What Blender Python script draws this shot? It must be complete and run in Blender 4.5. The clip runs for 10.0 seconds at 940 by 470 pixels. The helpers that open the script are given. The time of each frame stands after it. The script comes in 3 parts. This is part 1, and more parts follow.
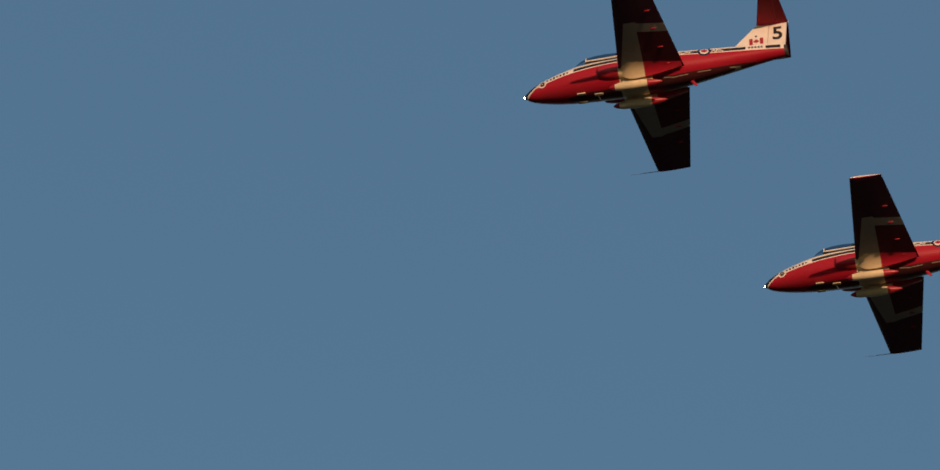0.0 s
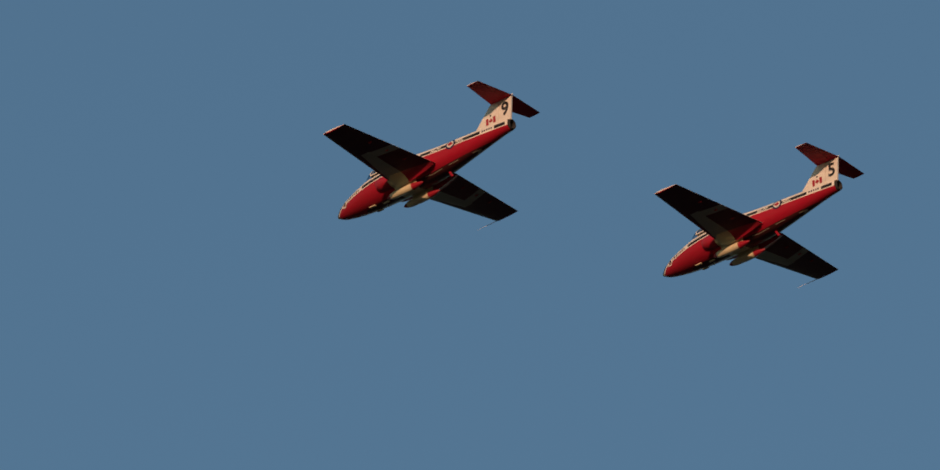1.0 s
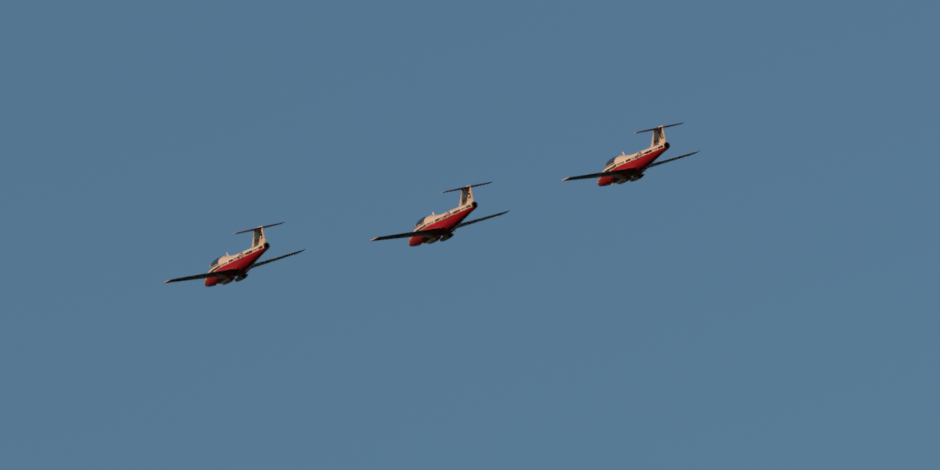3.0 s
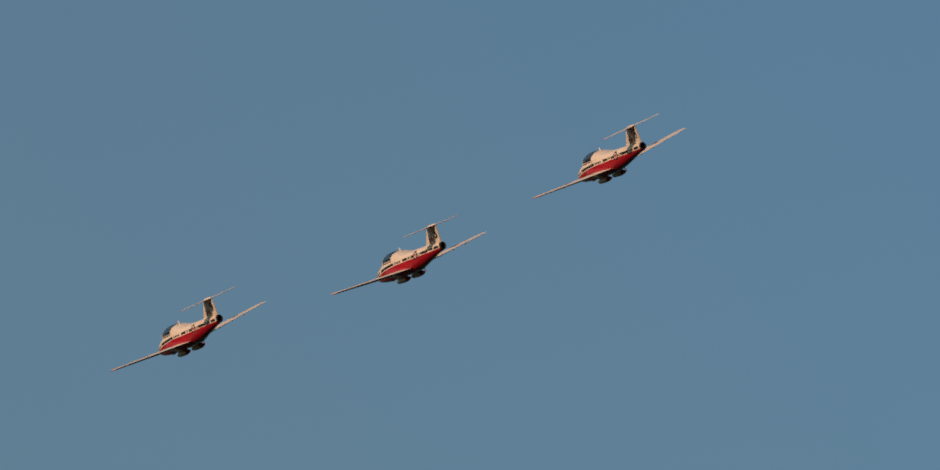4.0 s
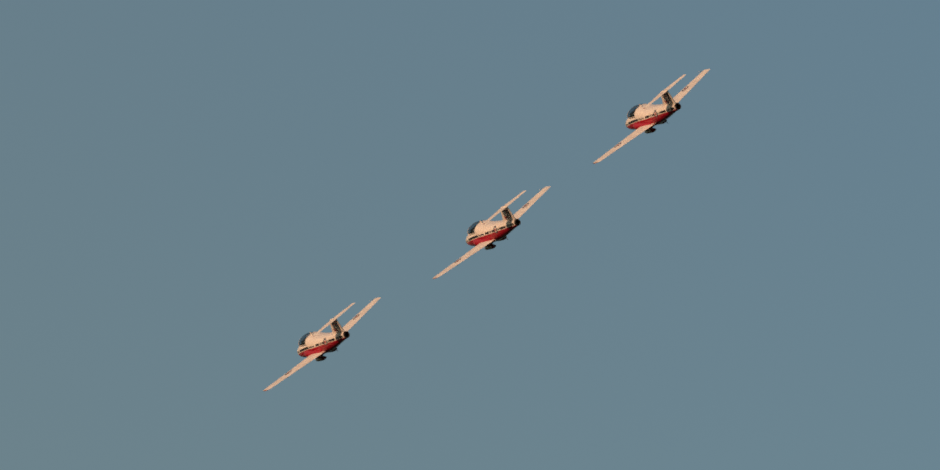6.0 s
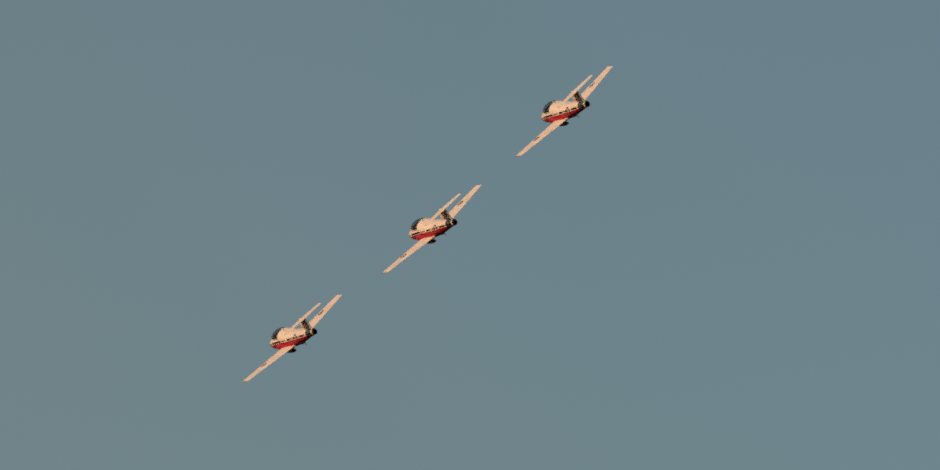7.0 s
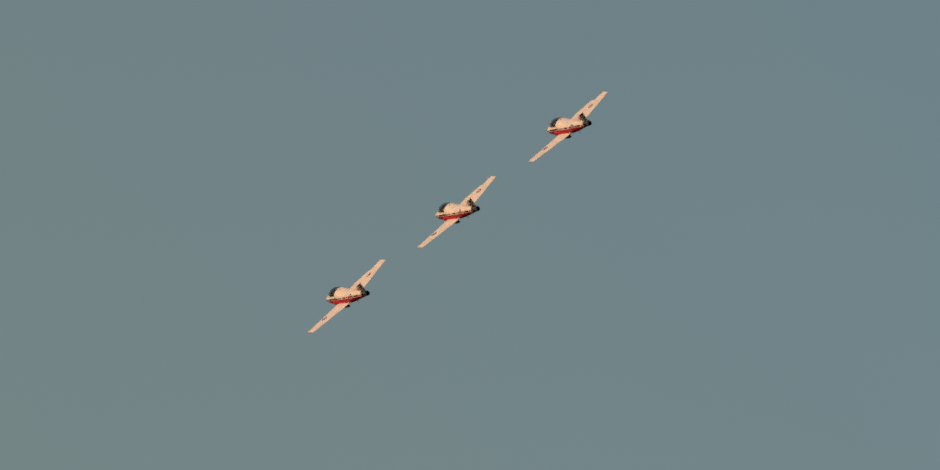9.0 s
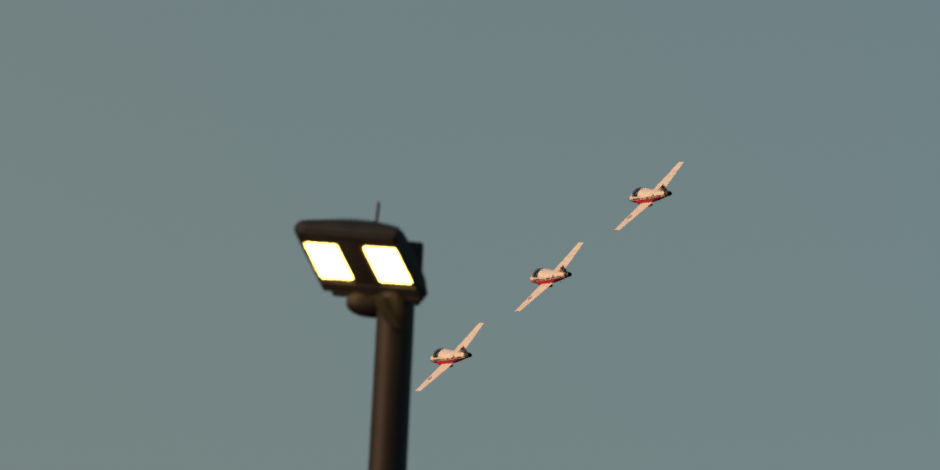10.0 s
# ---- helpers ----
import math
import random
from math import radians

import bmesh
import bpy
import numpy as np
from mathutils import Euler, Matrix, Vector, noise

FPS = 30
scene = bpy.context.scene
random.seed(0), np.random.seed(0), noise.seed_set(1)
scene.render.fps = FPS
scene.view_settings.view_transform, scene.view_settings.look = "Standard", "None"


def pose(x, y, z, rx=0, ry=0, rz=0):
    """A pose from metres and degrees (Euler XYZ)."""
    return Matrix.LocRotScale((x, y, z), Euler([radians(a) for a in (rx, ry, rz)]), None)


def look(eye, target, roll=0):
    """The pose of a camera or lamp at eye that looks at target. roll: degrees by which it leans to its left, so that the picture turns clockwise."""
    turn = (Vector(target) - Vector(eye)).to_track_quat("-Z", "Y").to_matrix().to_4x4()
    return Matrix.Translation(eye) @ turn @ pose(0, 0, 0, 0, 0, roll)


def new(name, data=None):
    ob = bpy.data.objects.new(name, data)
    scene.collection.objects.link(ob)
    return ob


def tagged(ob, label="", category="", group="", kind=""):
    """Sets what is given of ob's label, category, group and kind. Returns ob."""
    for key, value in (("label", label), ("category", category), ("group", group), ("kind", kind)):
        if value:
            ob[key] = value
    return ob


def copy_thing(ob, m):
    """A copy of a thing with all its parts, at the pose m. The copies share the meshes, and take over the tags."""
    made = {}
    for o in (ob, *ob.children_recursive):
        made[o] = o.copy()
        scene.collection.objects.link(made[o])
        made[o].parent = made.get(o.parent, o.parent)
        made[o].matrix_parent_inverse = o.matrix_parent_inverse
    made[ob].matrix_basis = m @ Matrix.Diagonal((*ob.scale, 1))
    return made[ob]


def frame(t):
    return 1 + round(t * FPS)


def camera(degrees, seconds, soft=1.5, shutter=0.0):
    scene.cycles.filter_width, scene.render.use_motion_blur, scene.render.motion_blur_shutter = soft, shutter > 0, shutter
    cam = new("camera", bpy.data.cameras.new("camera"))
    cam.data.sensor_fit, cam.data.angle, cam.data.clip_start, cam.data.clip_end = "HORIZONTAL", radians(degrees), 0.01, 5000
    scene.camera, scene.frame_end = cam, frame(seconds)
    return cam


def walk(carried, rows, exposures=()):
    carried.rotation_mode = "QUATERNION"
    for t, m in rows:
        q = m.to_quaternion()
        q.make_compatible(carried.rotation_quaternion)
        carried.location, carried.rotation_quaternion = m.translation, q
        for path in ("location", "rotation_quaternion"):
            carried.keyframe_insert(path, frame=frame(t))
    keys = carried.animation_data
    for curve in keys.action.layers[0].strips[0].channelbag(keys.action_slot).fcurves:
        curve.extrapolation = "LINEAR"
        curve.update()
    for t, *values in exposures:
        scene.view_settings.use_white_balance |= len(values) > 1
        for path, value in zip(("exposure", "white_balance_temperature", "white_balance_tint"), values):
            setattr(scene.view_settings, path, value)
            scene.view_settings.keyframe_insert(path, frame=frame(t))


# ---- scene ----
# A still photographer on open ground follows three jets that pass and turn away at dusk.
cam = camera(4.636, 10.0, soft=1.5)
cam.data.dof.use_dof = True
cam.data.dof.focus_distance = 900.0
cam.data.dof.aperture_fstop = 17.0
CAMERA_ROWS = [
    (0.00, pose(0.0, 0.0, 1.7, 125.131, -0.070, -77.446)),
    (0.20, pose(0.0, 0.0, 1.7, 124.741, -0.088, -70.766)),
    (0.50, pose(0.0, 0.0, 1.7, 123.221, -0.175, -61.398)),
    (0.70, pose(0.0, 0.0, 1.7, 121.930, -0.152, -55.775)),
    (0.80, pose(0.0, 0.0, 1.7, 121.327, -0.117, -53.191)),
    (0.90, pose(0.0, 0.0, 1.7, 120.765, -0.076, -50.824)),
    (1.00, pose(0.0, 0.0, 1.7, 120.200, -0.036, -48.818)),
    (1.10, pose(0.0, 0.0, 1.7, 119.637, -0.002, -47.044)),
    (1.20, pose(0.0, 0.0, 1.7, 119.103, 0.023, -45.465)),
    (1.50, pose(0.0, 0.0, 1.7, 117.254, 0.058, -41.261)),
    (1.70, pose(0.0, 0.0, 1.7, 115.907, 0.049, -38.833)),
    (2.00, pose(0.0, 0.0, 1.7, 113.874, 0.015, -35.269)),
    (2.25, pose(0.0, 0.0, 1.7, 112.341, -0.011, -32.677)),
    (2.50, pose(0.0, 0.0, 1.7, 111.052, -0.041, -30.474)),
    (2.70, pose(0.0, 0.0, 1.7, 110.203, -0.085, -28.980)),
    (3.00, pose(0.0, 0.0, 1.7, 109.083, -0.204, -26.742)),
    (3.25, pose(0.0, 0.0, 1.7, 108.283, -0.298, -24.913)),
    (3.50, pose(0.0, 0.0, 1.7, 107.629, -0.325, -23.249)),
    (3.80, pose(0.0, 0.0, 1.7, 107.067, -0.180, -21.645)),
    (4.00, pose(0.0, 0.0, 1.7, 106.792, 0.023, -20.811)),
    (4.20, pose(0.0, 0.0, 1.7, 106.448, 0.135, -19.844)),
    (4.30, pose(0.0, 0.0, 1.7, 106.135, 0.149, -19.266)),
    (4.40, pose(0.0, 0.0, 1.7, 105.904, 0.145, -18.659)),
    (4.50, pose(0.0, 0.0, 1.7, 105.828, 0.124, -18.184)),
    (4.70, pose(0.0, 0.0, 1.7, 105.668, 0.052, -17.195)),
    (4.90, pose(0.0, 0.0, 1.7, 105.432, -0.038, -16.322)),
    (5.00, pose(0.0, 0.0, 1.7, 105.331, -0.081, -15.961)),
    (5.20, pose(0.0, 0.0, 1.7, 105.089, -0.138, -15.312)),
    (5.50, pose(0.0, 0.0, 1.7, 104.691, 0.026, -14.064)),
    (5.60, pose(0.0, 0.0, 1.7, 104.559, 0.153, -13.604)),
    (5.70, pose(0.0, 0.0, 1.7, 104.437, 0.172, -13.224)),
    (6.00, pose(0.0, 0.0, 1.7, 104.113, 0.171, -12.189)),
    (6.25, pose(0.0, 0.0, 1.7, 103.887, 0.192, -11.376)),
    (6.50, pose(0.0, 0.0, 1.7, 103.697, 0.210, -10.615)),
    (6.80, pose(0.0, 0.0, 1.7, 103.512, 0.195, -9.780)),
    (7.00, pose(0.0, 0.0, 1.7, 103.424, 0.123, -9.285)),
    (7.30, pose(0.0, 0.0, 1.7, 103.387, -0.057, -8.687)),
    (7.50, pose(0.0, 0.0, 1.7, 103.363, -0.248, -8.258)),
    (7.80, pose(0.0, 0.0, 1.7, 103.286, -0.679, -7.590)),
    (8.00, pose(0.0, 0.0, 1.7, 103.235, -1.012, -7.071)),
    (8.20, pose(0.0, 0.0, 1.7, 103.195, -1.340, -6.384)),
    (8.50, pose(0.0, 0.0, 1.7, 103.039, -1.817, -5.443)),
    (8.70, pose(0.0, 0.0, 1.7, 102.941, -2.127, -4.858)),
    (9.00, pose(0.0, 0.0, 1.7, 102.854, -2.524, -3.909)),
    (9.20, pose(0.0, 0.0, 1.7, 102.941, -2.702, -3.248)),
    (9.50, pose(0.0, 0.0, 1.7, 102.999, -2.826, -2.275)),
    (9.70, pose(0.0, 0.0, 1.7, 102.912, -2.827, -1.607)),
    (10.00, pose(0.0, 0.0, 1.7, 102.763, -2.828, -0.621)),
]

walk(cam, CAMERA_ROWS, [(0.0, 0.12, 6600, 10), (0.7, -0.04, 6500, 10), (1.2, -0.11, 6450, 10), (2.0, -0.17, 6420, 10), (2.7, -0.19, 6310, 10), (3.8, -0.05, 6450, 10),
                        (4.7, -0.03, 6500, 10), (5.5, -0.01, 6550, 10), (7.0, 0.03, 6820, 10), (7.5, 0.04, 6800, 10), (8.5, 0.06, 6680, 10), (10.0, 0.05, 6660, 10)])

# ---- light ----
SUN_UP = 9.3          # degrees above the horizon
SUN_FROM = 242        # compass degrees, y is north: the sun stands in the west-south-west
world = bpy.data.worlds.new("dusk_sky")
scene.world = world
world.use_nodes = True
wt = world.node_tree
wt.nodes.clear()
w_out = wt.nodes.new("ShaderNodeOutputWorld")
w_bg = wt.nodes.new("ShaderNodeBackground")
w_sky = wt.nodes.new("ShaderNodeTexSky")
w_sky.sky_type = "NISHITA"
w_sky.sun_disc = False
w_sky.sun_elevation = radians(SUN_UP)
w_sky.sun_rotation = radians(SUN_FROM)
w_sky.air_density, w_sky.dust_density, w_sky.ozone_density = 1.0, 1.1, 1.0
w_bg.inputs["Strength"].default_value = 0.140


def w_node(kind, **inputs):
    n = wt.nodes.new(kind)
    for k, val in inputs.items():
        if isinstance(val, bpy.types.NodeSocket):
            wt.links.new(val, n.inputs[int(k[1:])])
        else:
            n.inputs[int(k[1:])].default_value = val
    return n


def w_mix(fac, a, b, blend="MIX"):
    n = wt.nodes.new("ShaderNodeMix")
    n.data_type, n.blend_type = "RGBA", blend
    for i, val in ((0, fac), (6, a), (7, b)):
        if isinstance(val, bpy.types.NodeSocket):
            wt.links.new(val, n.inputs[i])
        else:
            n.inputs[i].default_value = val
    return n.outputs[2]


def w_ease(value, lo, hi):
    n = w_node("ShaderNodeMapRange", i0=value, i1=lo, i2=hi)
    n.interpolation_type = "SMOOTHSTEP"
    return n.outputs[0]


w_way = wt.nodes.new("ShaderNodeTexCoord").outputs["Generated"]
w_axes = w_node("ShaderNodeSeparateXYZ", i0=w_way).outputs
# clean deep blue overhead, a grey-green haze layer towards the horizon
w_low = w_node("ShaderNodeMapRange", i0=w_axes[2], i1=0.25, i2=0.55).outputs[0]
w_tint = w_mix(w_low, (0.417, 0.540, 0.633, 1), (0.560, 0.716, 0.790, 1))
w_clear = w_mix(1.0, w_sky.outputs[0], w_tint, "MULTIPLY")
# the haze thickens towards the horizon and towards the sunset side
w_sum = wt.nodes.new("ShaderNodeMath")
wt.links.new(w_axes[0], w_sum.inputs[0])
wt.links.new(w_axes[2], w_sum.inputs[1])
w_haze = w_node("ShaderNodeMapRange", i0=w_sum.outputs[0], i1=0.675, i2=0.135, i3=0.0, i4=0.64).outputs[0]
w_color = w_mix(w_haze, w_clear, (1.48, 1.70, 1.38, 1))
# thin wisps of evening cloud in the east: azimuth, elevation, half width, half height (degrees), slope, weight
WISPS = ((69.6, 34.50, 1.10, 0.17, 0.27, 0.42), (70.25, 33.95, 0.50, 0.15, 0.20, 0.62), (66.0, 32.85, 0.62, 0.24, 0.30, 0.85),
         (63.75, 32.33, 0.55, 0.20, 0.10, 0.66), (62.0, 32.45, 0.30, 0.09, 0.20, 0.32), (60.25, 32.12, 0.36, 0.08, 0.05, 0.42),
         (60.9, 31.75, 0.50, 0.20, -0.10, 0.60), (58.15, 31.18, 0.42, 0.26, -0.15, 0.85))


def w_math(op, a, b=0.0, c=0.0):
    n = wt.nodes.new("ShaderNodeMath")
    n.operation = op
    for sock, val in zip(n.inputs, (a, b, c)):
        if isinstance(val, bpy.types.NodeSocket):
            wt.links.new(val, sock)
        else:
            sock.default_value = val
    return n.outputs[0]


w_map = w_node("ShaderNodeMapping", i0=w_way)
w_map.inputs["Scale"].default_value = (1.0, 1.0, 2.2)
w_puff = wt.nodes.new("ShaderNodeTexNoise")
wt.links.new(w_map.outputs[0], w_puff.inputs["Vector"])
w_puff.inputs["Scale"].default_value, w_puff.inputs["Detail"].default_value, w_puff.inputs["Roughness"].default_value = 130.0, 6.0, 0.56
w_puff.inputs["Distortion"].default_value = 0.5
w_az = w_math("MULTIPLY", w_math("ARCTAN2", w_axes[0], w_axes[1]), math.degrees(1.0))
w_el = w_math("MULTIPLY", w_math("ARCSINE", w_axes[2]), math.degrees(1.0))
w_bank = 0.0
for az, el, wide, high, slope, weight in WISPS:
    du = w_math("SUBTRACT", w_az, az)
    dv = w_math("MULTIPLY", w_math("SUBTRACT", w_math("MULTIPLY_ADD", du, -slope, w_el), el), 1.0 / high)
    du = w_math("MULTIPLY", du, 1.0 / wide)
    far = w_math("MULTIPLY_ADD", du, du, w_math("MULTIPLY", dv, dv))
    w_bank = w_math("MAXIMUM", w_math("MULTIPLY", w_math("POWER", 2.718, w_math("MULTIPLY", far, -1.1)), weight), w_bank)
w_cloud = w_math("MULTIPLY", w_bank, w_ease(w_puff.outputs["Fac"], 0.30, 0.74))
w_color = w_mix(w_cloud, w_color, (1.90, 2.02, 2.45, 1))
wt.links.new(w_color, w_bg.inputs["Color"])
wt.links.new(w_bg.outputs[0], w_out.inputs["Surface"])

sun_lamp = bpy.data.lights.new("sun", "SUN")
sun_lamp.energy, sun_lamp.angle, sun_lamp.color = 3.1, radians(0.6), (1.0, 0.565, 0.355)
sun = new("sun", sun_lamp)
sun_way = Vector((math.sin(radians(SUN_FROM)) * math.cos(radians(SUN_UP)), math.cos(radians(SUN_FROM)) * math.cos(radians(SUN_UP)), math.sin(radians(SUN_UP))))
sun.matrix_world = look(sun_way * 300, (0, 0, 0))
scene.view_settings.exposure = 0.0


# ---- materials ----
class Nodes:
    """Short hand for arithmetic in a material's node tree."""

    def __init__(self, name):
        self.mat = bpy.data.materials.new(name)
        self.mat.use_nodes = True
        self.tree = self.mat.node_tree
        self.bsdf = self.tree.nodes["Principled BSDF"]
        self.co = self.tree.nodes.new("ShaderNodeTexCoord").outputs["Object"]

    def put(self, socket, value):
        if isinstance(value, bpy.types.NodeSocket):
            self.tree.links.new(value, socket)
        else:
            socket.default_value = value

    def math(self, op, a, b=0.0, c=0.0):
        n = self.tree.nodes.new("ShaderNodeMath")
        n.operation = op
        for s, val in zip(n.inputs, (a, b, c)):
            self.put(s, val)
        return n.outputs[0]

    def xyz(self):
        n = self.tree.nodes.new("ShaderNodeSeparateXYZ")
        self.tree.links.new(self.co, n.inputs[0])
        return n.outputs

    def lin(self, terms, k=0.0):
        out = k
        for s, f in terms:
            out = self.math("MULTIPLY_ADD", s, f, out)
        return out

    def both(self, *masks):
        out = masks[0]
        for m in masks[1:]:
            out = self.math("MULTIPLY", out, m)
        return out

    def either(self, *masks):
        out = masks[0]
        for m in masks[1:]:
            out = self.math("MAXIMUM", out, m)
        return out

    def above(self, s, limit):
        return self.math("GREATER_THAN", s, limit)

    def below(self, s, limit):
        return self.math("LESS_THAN", s, limit)

    def between(self, s, lo, hi):
        return self.both(self.above(s, lo), self.below(s, hi))

    def mix(self, mask, a, b):
        n = self.tree.nodes.new("ShaderNodeMix")
        n.data_type = "RGBA"
        self.put(n.inputs[0], mask)
        self.put(n.inputs[6], a)
        self.put(n.inputs[7], b)
        return n.outputs[2]

    def noise(self, scale, detail=4.0, rough=0.55, stretch=(1, 1, 1)):
        mp = self.tree.nodes.new("ShaderNodeMapping")
        mp.inputs["Scale"].default_value = stretch
        self.tree.links.new(self.co, mp.inputs[0])
        n = self.tree.nodes.new("ShaderNodeTexNoise")
        n.inputs["Scale"].default_value = scale
        n.inputs["Detail"].default_value = detail
        n.inputs["Roughness"].default_value = rough
        self.tree.links.new(mp.outputs[0], n.inputs["Vector"])
        return n.outputs["Fac"]

    def span(self, s, lo, hi, a, b):
        n = self.tree.nodes.new("ShaderNodeMapRange")
        for sock, val in zip(n.inputs, (s, lo, hi, a, b)):
            self.put(sock, val)
        return n.outputs[0]

    def bump(self, height, strength, distance):
        n = self.tree.nodes.new("ShaderNodeBump")
        n.inputs["Strength"].default_value = strength
        n.inputs["Distance"].default_value = distance
        self.put(n.inputs["Height"], height)
        self.tree.links.new(n.outputs[0], self.bsdf.inputs["Normal"])

    def done(self, color, rough=0.4, metal=0.0):
        self.put(self.bsdf.inputs["Base Color"], color)
        self.put(self.bsdf.inputs["Roughness"], rough)
        self.put(self.bsdf.inputs["Metallic"], metal)
        return self.mat


WHITE = (0.78, 0.73, 0.65, 1)
RED = (0.36, 0.008, 0.025, 1)
BLACK = (0.018, 0.018, 0.022, 1)
NAVY = (0.012, 0.014, 0.05, 1)


def weathered(k, color, dirt=0.18):
    """Two scales of grime over a paint colour."""
    broad = k.span(k.noise(1.6, 5, 0.6, (0.5, 1, 1)), 0.42, 0.72, 0.0, dirt)
    fine = k.span(k.noise(22, 3, 0.6, (0.25, 1, 1)), 0.5, 0.8, 0.0, dirt * 0.6)
    k.bump(k.noise(9, 3), 0.04, 0.003)
    return k.mix(k.math("ADD", broad, fine), color, (0.10, 0.075, 0.06, 1))


def plain_paint(name, color, rough=0.38, dirt=0.18, metal=0.0):
    k = Nodes(name)
    return k.done(weathered(k, color, dirt), k.span(k.noise(5), 0.3, 0.7, rough - 0.07, rough + 0.1), metal)


def fuselage_paint():
    k = Nodes("fuselage_paint")
    x, y, z = k.xyz()
    # the cheat line runs level along the tail and dips towards the nose
    front = k.math("MAXIMUM", x, 0.0)
    line = k.math("MULTIPLY_ADD", k.math("MULTIPLY", front, front), -0.022, 0.27)
    h = k.math("SUBTRACT", z, line)
    red = k.below(h, -0.125)
    stripe = k.both(k.between(h, -0.085, 0.07),
                    k.either(k.between(x, -4.95, -4.40), k.between(x, -3.66, -0.55), k.between(x, 0.65, 2.8)))
    glare = k.both(k.above(x, 3.3), k.above(k.lin(((z, 1.0), (x, 0.16)), 0.0), 0.835))
    tip = k.both(k.above(x, 3.95), k.above(k.lin(((z, 1.0), (x, 0.66)), 0.0), 2.66))
    # near-black red along the belly: dark paint with the underside's shade painted in
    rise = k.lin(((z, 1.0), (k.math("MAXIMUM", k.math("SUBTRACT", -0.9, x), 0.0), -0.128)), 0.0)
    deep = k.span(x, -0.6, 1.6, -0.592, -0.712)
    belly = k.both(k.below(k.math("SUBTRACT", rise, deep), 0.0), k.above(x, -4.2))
    # pale access panels in a row along the belly's edge
    panel = k.both(k.between(rise, -0.640, -0.624), k.either(k.between(x, -1.45, -0.55), k.between(x, -2.3, -1.8), k.between(x, -3.4, -3.0)))
    edge = k.both(k.above(x, 3.95), k.between(k.lin(((z, 1.0), (x, 0.66)), 0.0), 2.585, 2.665))
    c = k.mix(k.both(red, k.math("SUBTRACT", 1.0, edge)), WHITE, RED)
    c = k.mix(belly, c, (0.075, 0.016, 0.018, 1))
    c = k.mix(k.both(k.below(z, -0.40), k.between(x, 0.10, 1.10)), c, (0.66, 0.58, 0.40, 1))
    c = k.mix(panel, c, (0.42, 0.36, 0.26, 1))
    c = k.mix(k.either(stripe, glare, tip), c, BLACK)
    k.bsdf.inputs["Specular IOR Level"].default_value = 0.2
    return k.done(weathered(k, c, 0.16), k.span(k.noise(5), 0.3, 0.7, 0.30, 0.44))


def wing_paint():
    """White above; below red with a white bird shape that spreads from the root, both darkened with shade."""
    k = Nodes("wing_paint")
    x, y, z = k.xyz()
    s = k.math("ABSOLUTE", y)
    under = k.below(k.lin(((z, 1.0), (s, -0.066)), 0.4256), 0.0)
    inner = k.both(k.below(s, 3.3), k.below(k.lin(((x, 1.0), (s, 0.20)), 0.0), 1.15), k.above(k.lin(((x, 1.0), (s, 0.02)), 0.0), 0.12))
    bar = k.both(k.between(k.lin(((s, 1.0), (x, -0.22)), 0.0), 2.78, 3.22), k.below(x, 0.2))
    tip = k.both(k.above(s, 5.46), k.below(k.lin(((z, 1.0), (s, -0.066)), 0.428), 0.0))
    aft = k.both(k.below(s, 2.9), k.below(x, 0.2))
    # the underside's shade is put into these dark reds and the greyed white
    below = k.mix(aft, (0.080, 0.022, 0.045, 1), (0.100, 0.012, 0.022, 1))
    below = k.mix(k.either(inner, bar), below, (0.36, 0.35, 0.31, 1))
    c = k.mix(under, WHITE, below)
    c = k.mix(tip, c, RED)
    k.bsdf.inputs["Specular IOR Level"].default_value = 0.25
    return k.done(weathered(k, c, 0.2), k.span(k.noise(5), 0.3, 0.7, 0.5, 0.62))


def intake_paint():
    """Red, with the pale underwing shape carried across its lower half."""
    k = Nodes("intake_paint")
    x, y, z = k.xyz()
    c = k.mix(k.both(k.below(z, -0.36), k.between(x, 0.10, 1.10)), RED, (0.70, 0.58, 0.35, 1))
    return k.done(weathered(k, c, 0.2), 0.4)


def tailplane_paint():
    k = Nodes("tailplane_paint")
    x, y, z = k.xyz()
    c = k.mix(k.below(z, 1.575), WHITE, RED)
    k.bsdf.inputs["Specular IOR Level"].default_value = 0.12
    return k.done(weathered(k, c, 0.2), 0.55)


def glass(name, color):
    """A thin clear sheet: it lets light straight through, tinted, under a glossy face."""
    k = Nodes(name)
    clear = k.tree.nodes.new("ShaderNodeBsdfTransparent")
    clear.inputs["Color"].default_value = color
    both = k.tree.nodes.new("ShaderNodeMixShader")
    both.inputs[0].default_value = 0.07
    k.tree.links.new(clear.outputs[0], both.inputs[1])
    k.tree.links.new(k.bsdf.outputs[0], both.inputs[2])
    k.tree.links.new(both.outputs[0], k.tree.nodes["Material Output"].inputs["Surface"])
    k.done((0.9, 0.9, 0.9, 1), 0.03, 1.0)
    return k.mat


def glow(name, color, strength):
    k = Nodes(name)
    k.put(k.bsdf.inputs["Emission Color"], color)
    k.put(k.bsdf.inputs["Emission Strength"], strength)
    return k.done(color, 0.3)


def metal_coat(name, low, high, streak):
    """A dull coat on steel: cloudy tone under fine upright streaks."""
    k = Nodes(name)
    c = k.mix(k.span(k.noise(7, 6), 0.35, 0.7, 0.0, 1.0), low, high)
    c = k.mix(k.span(k.noise(60, 4, 0.6, (1, 1, 0.15)), 0.56, 0.72, 0.0, 0.5), c, streak)
    k.bump(k.noise(120, 4), 0.25, 0.002)
    k.bsdf.inputs["Specular IOR Level"].default_value = 0.3
    return k.done(c, 0.62)


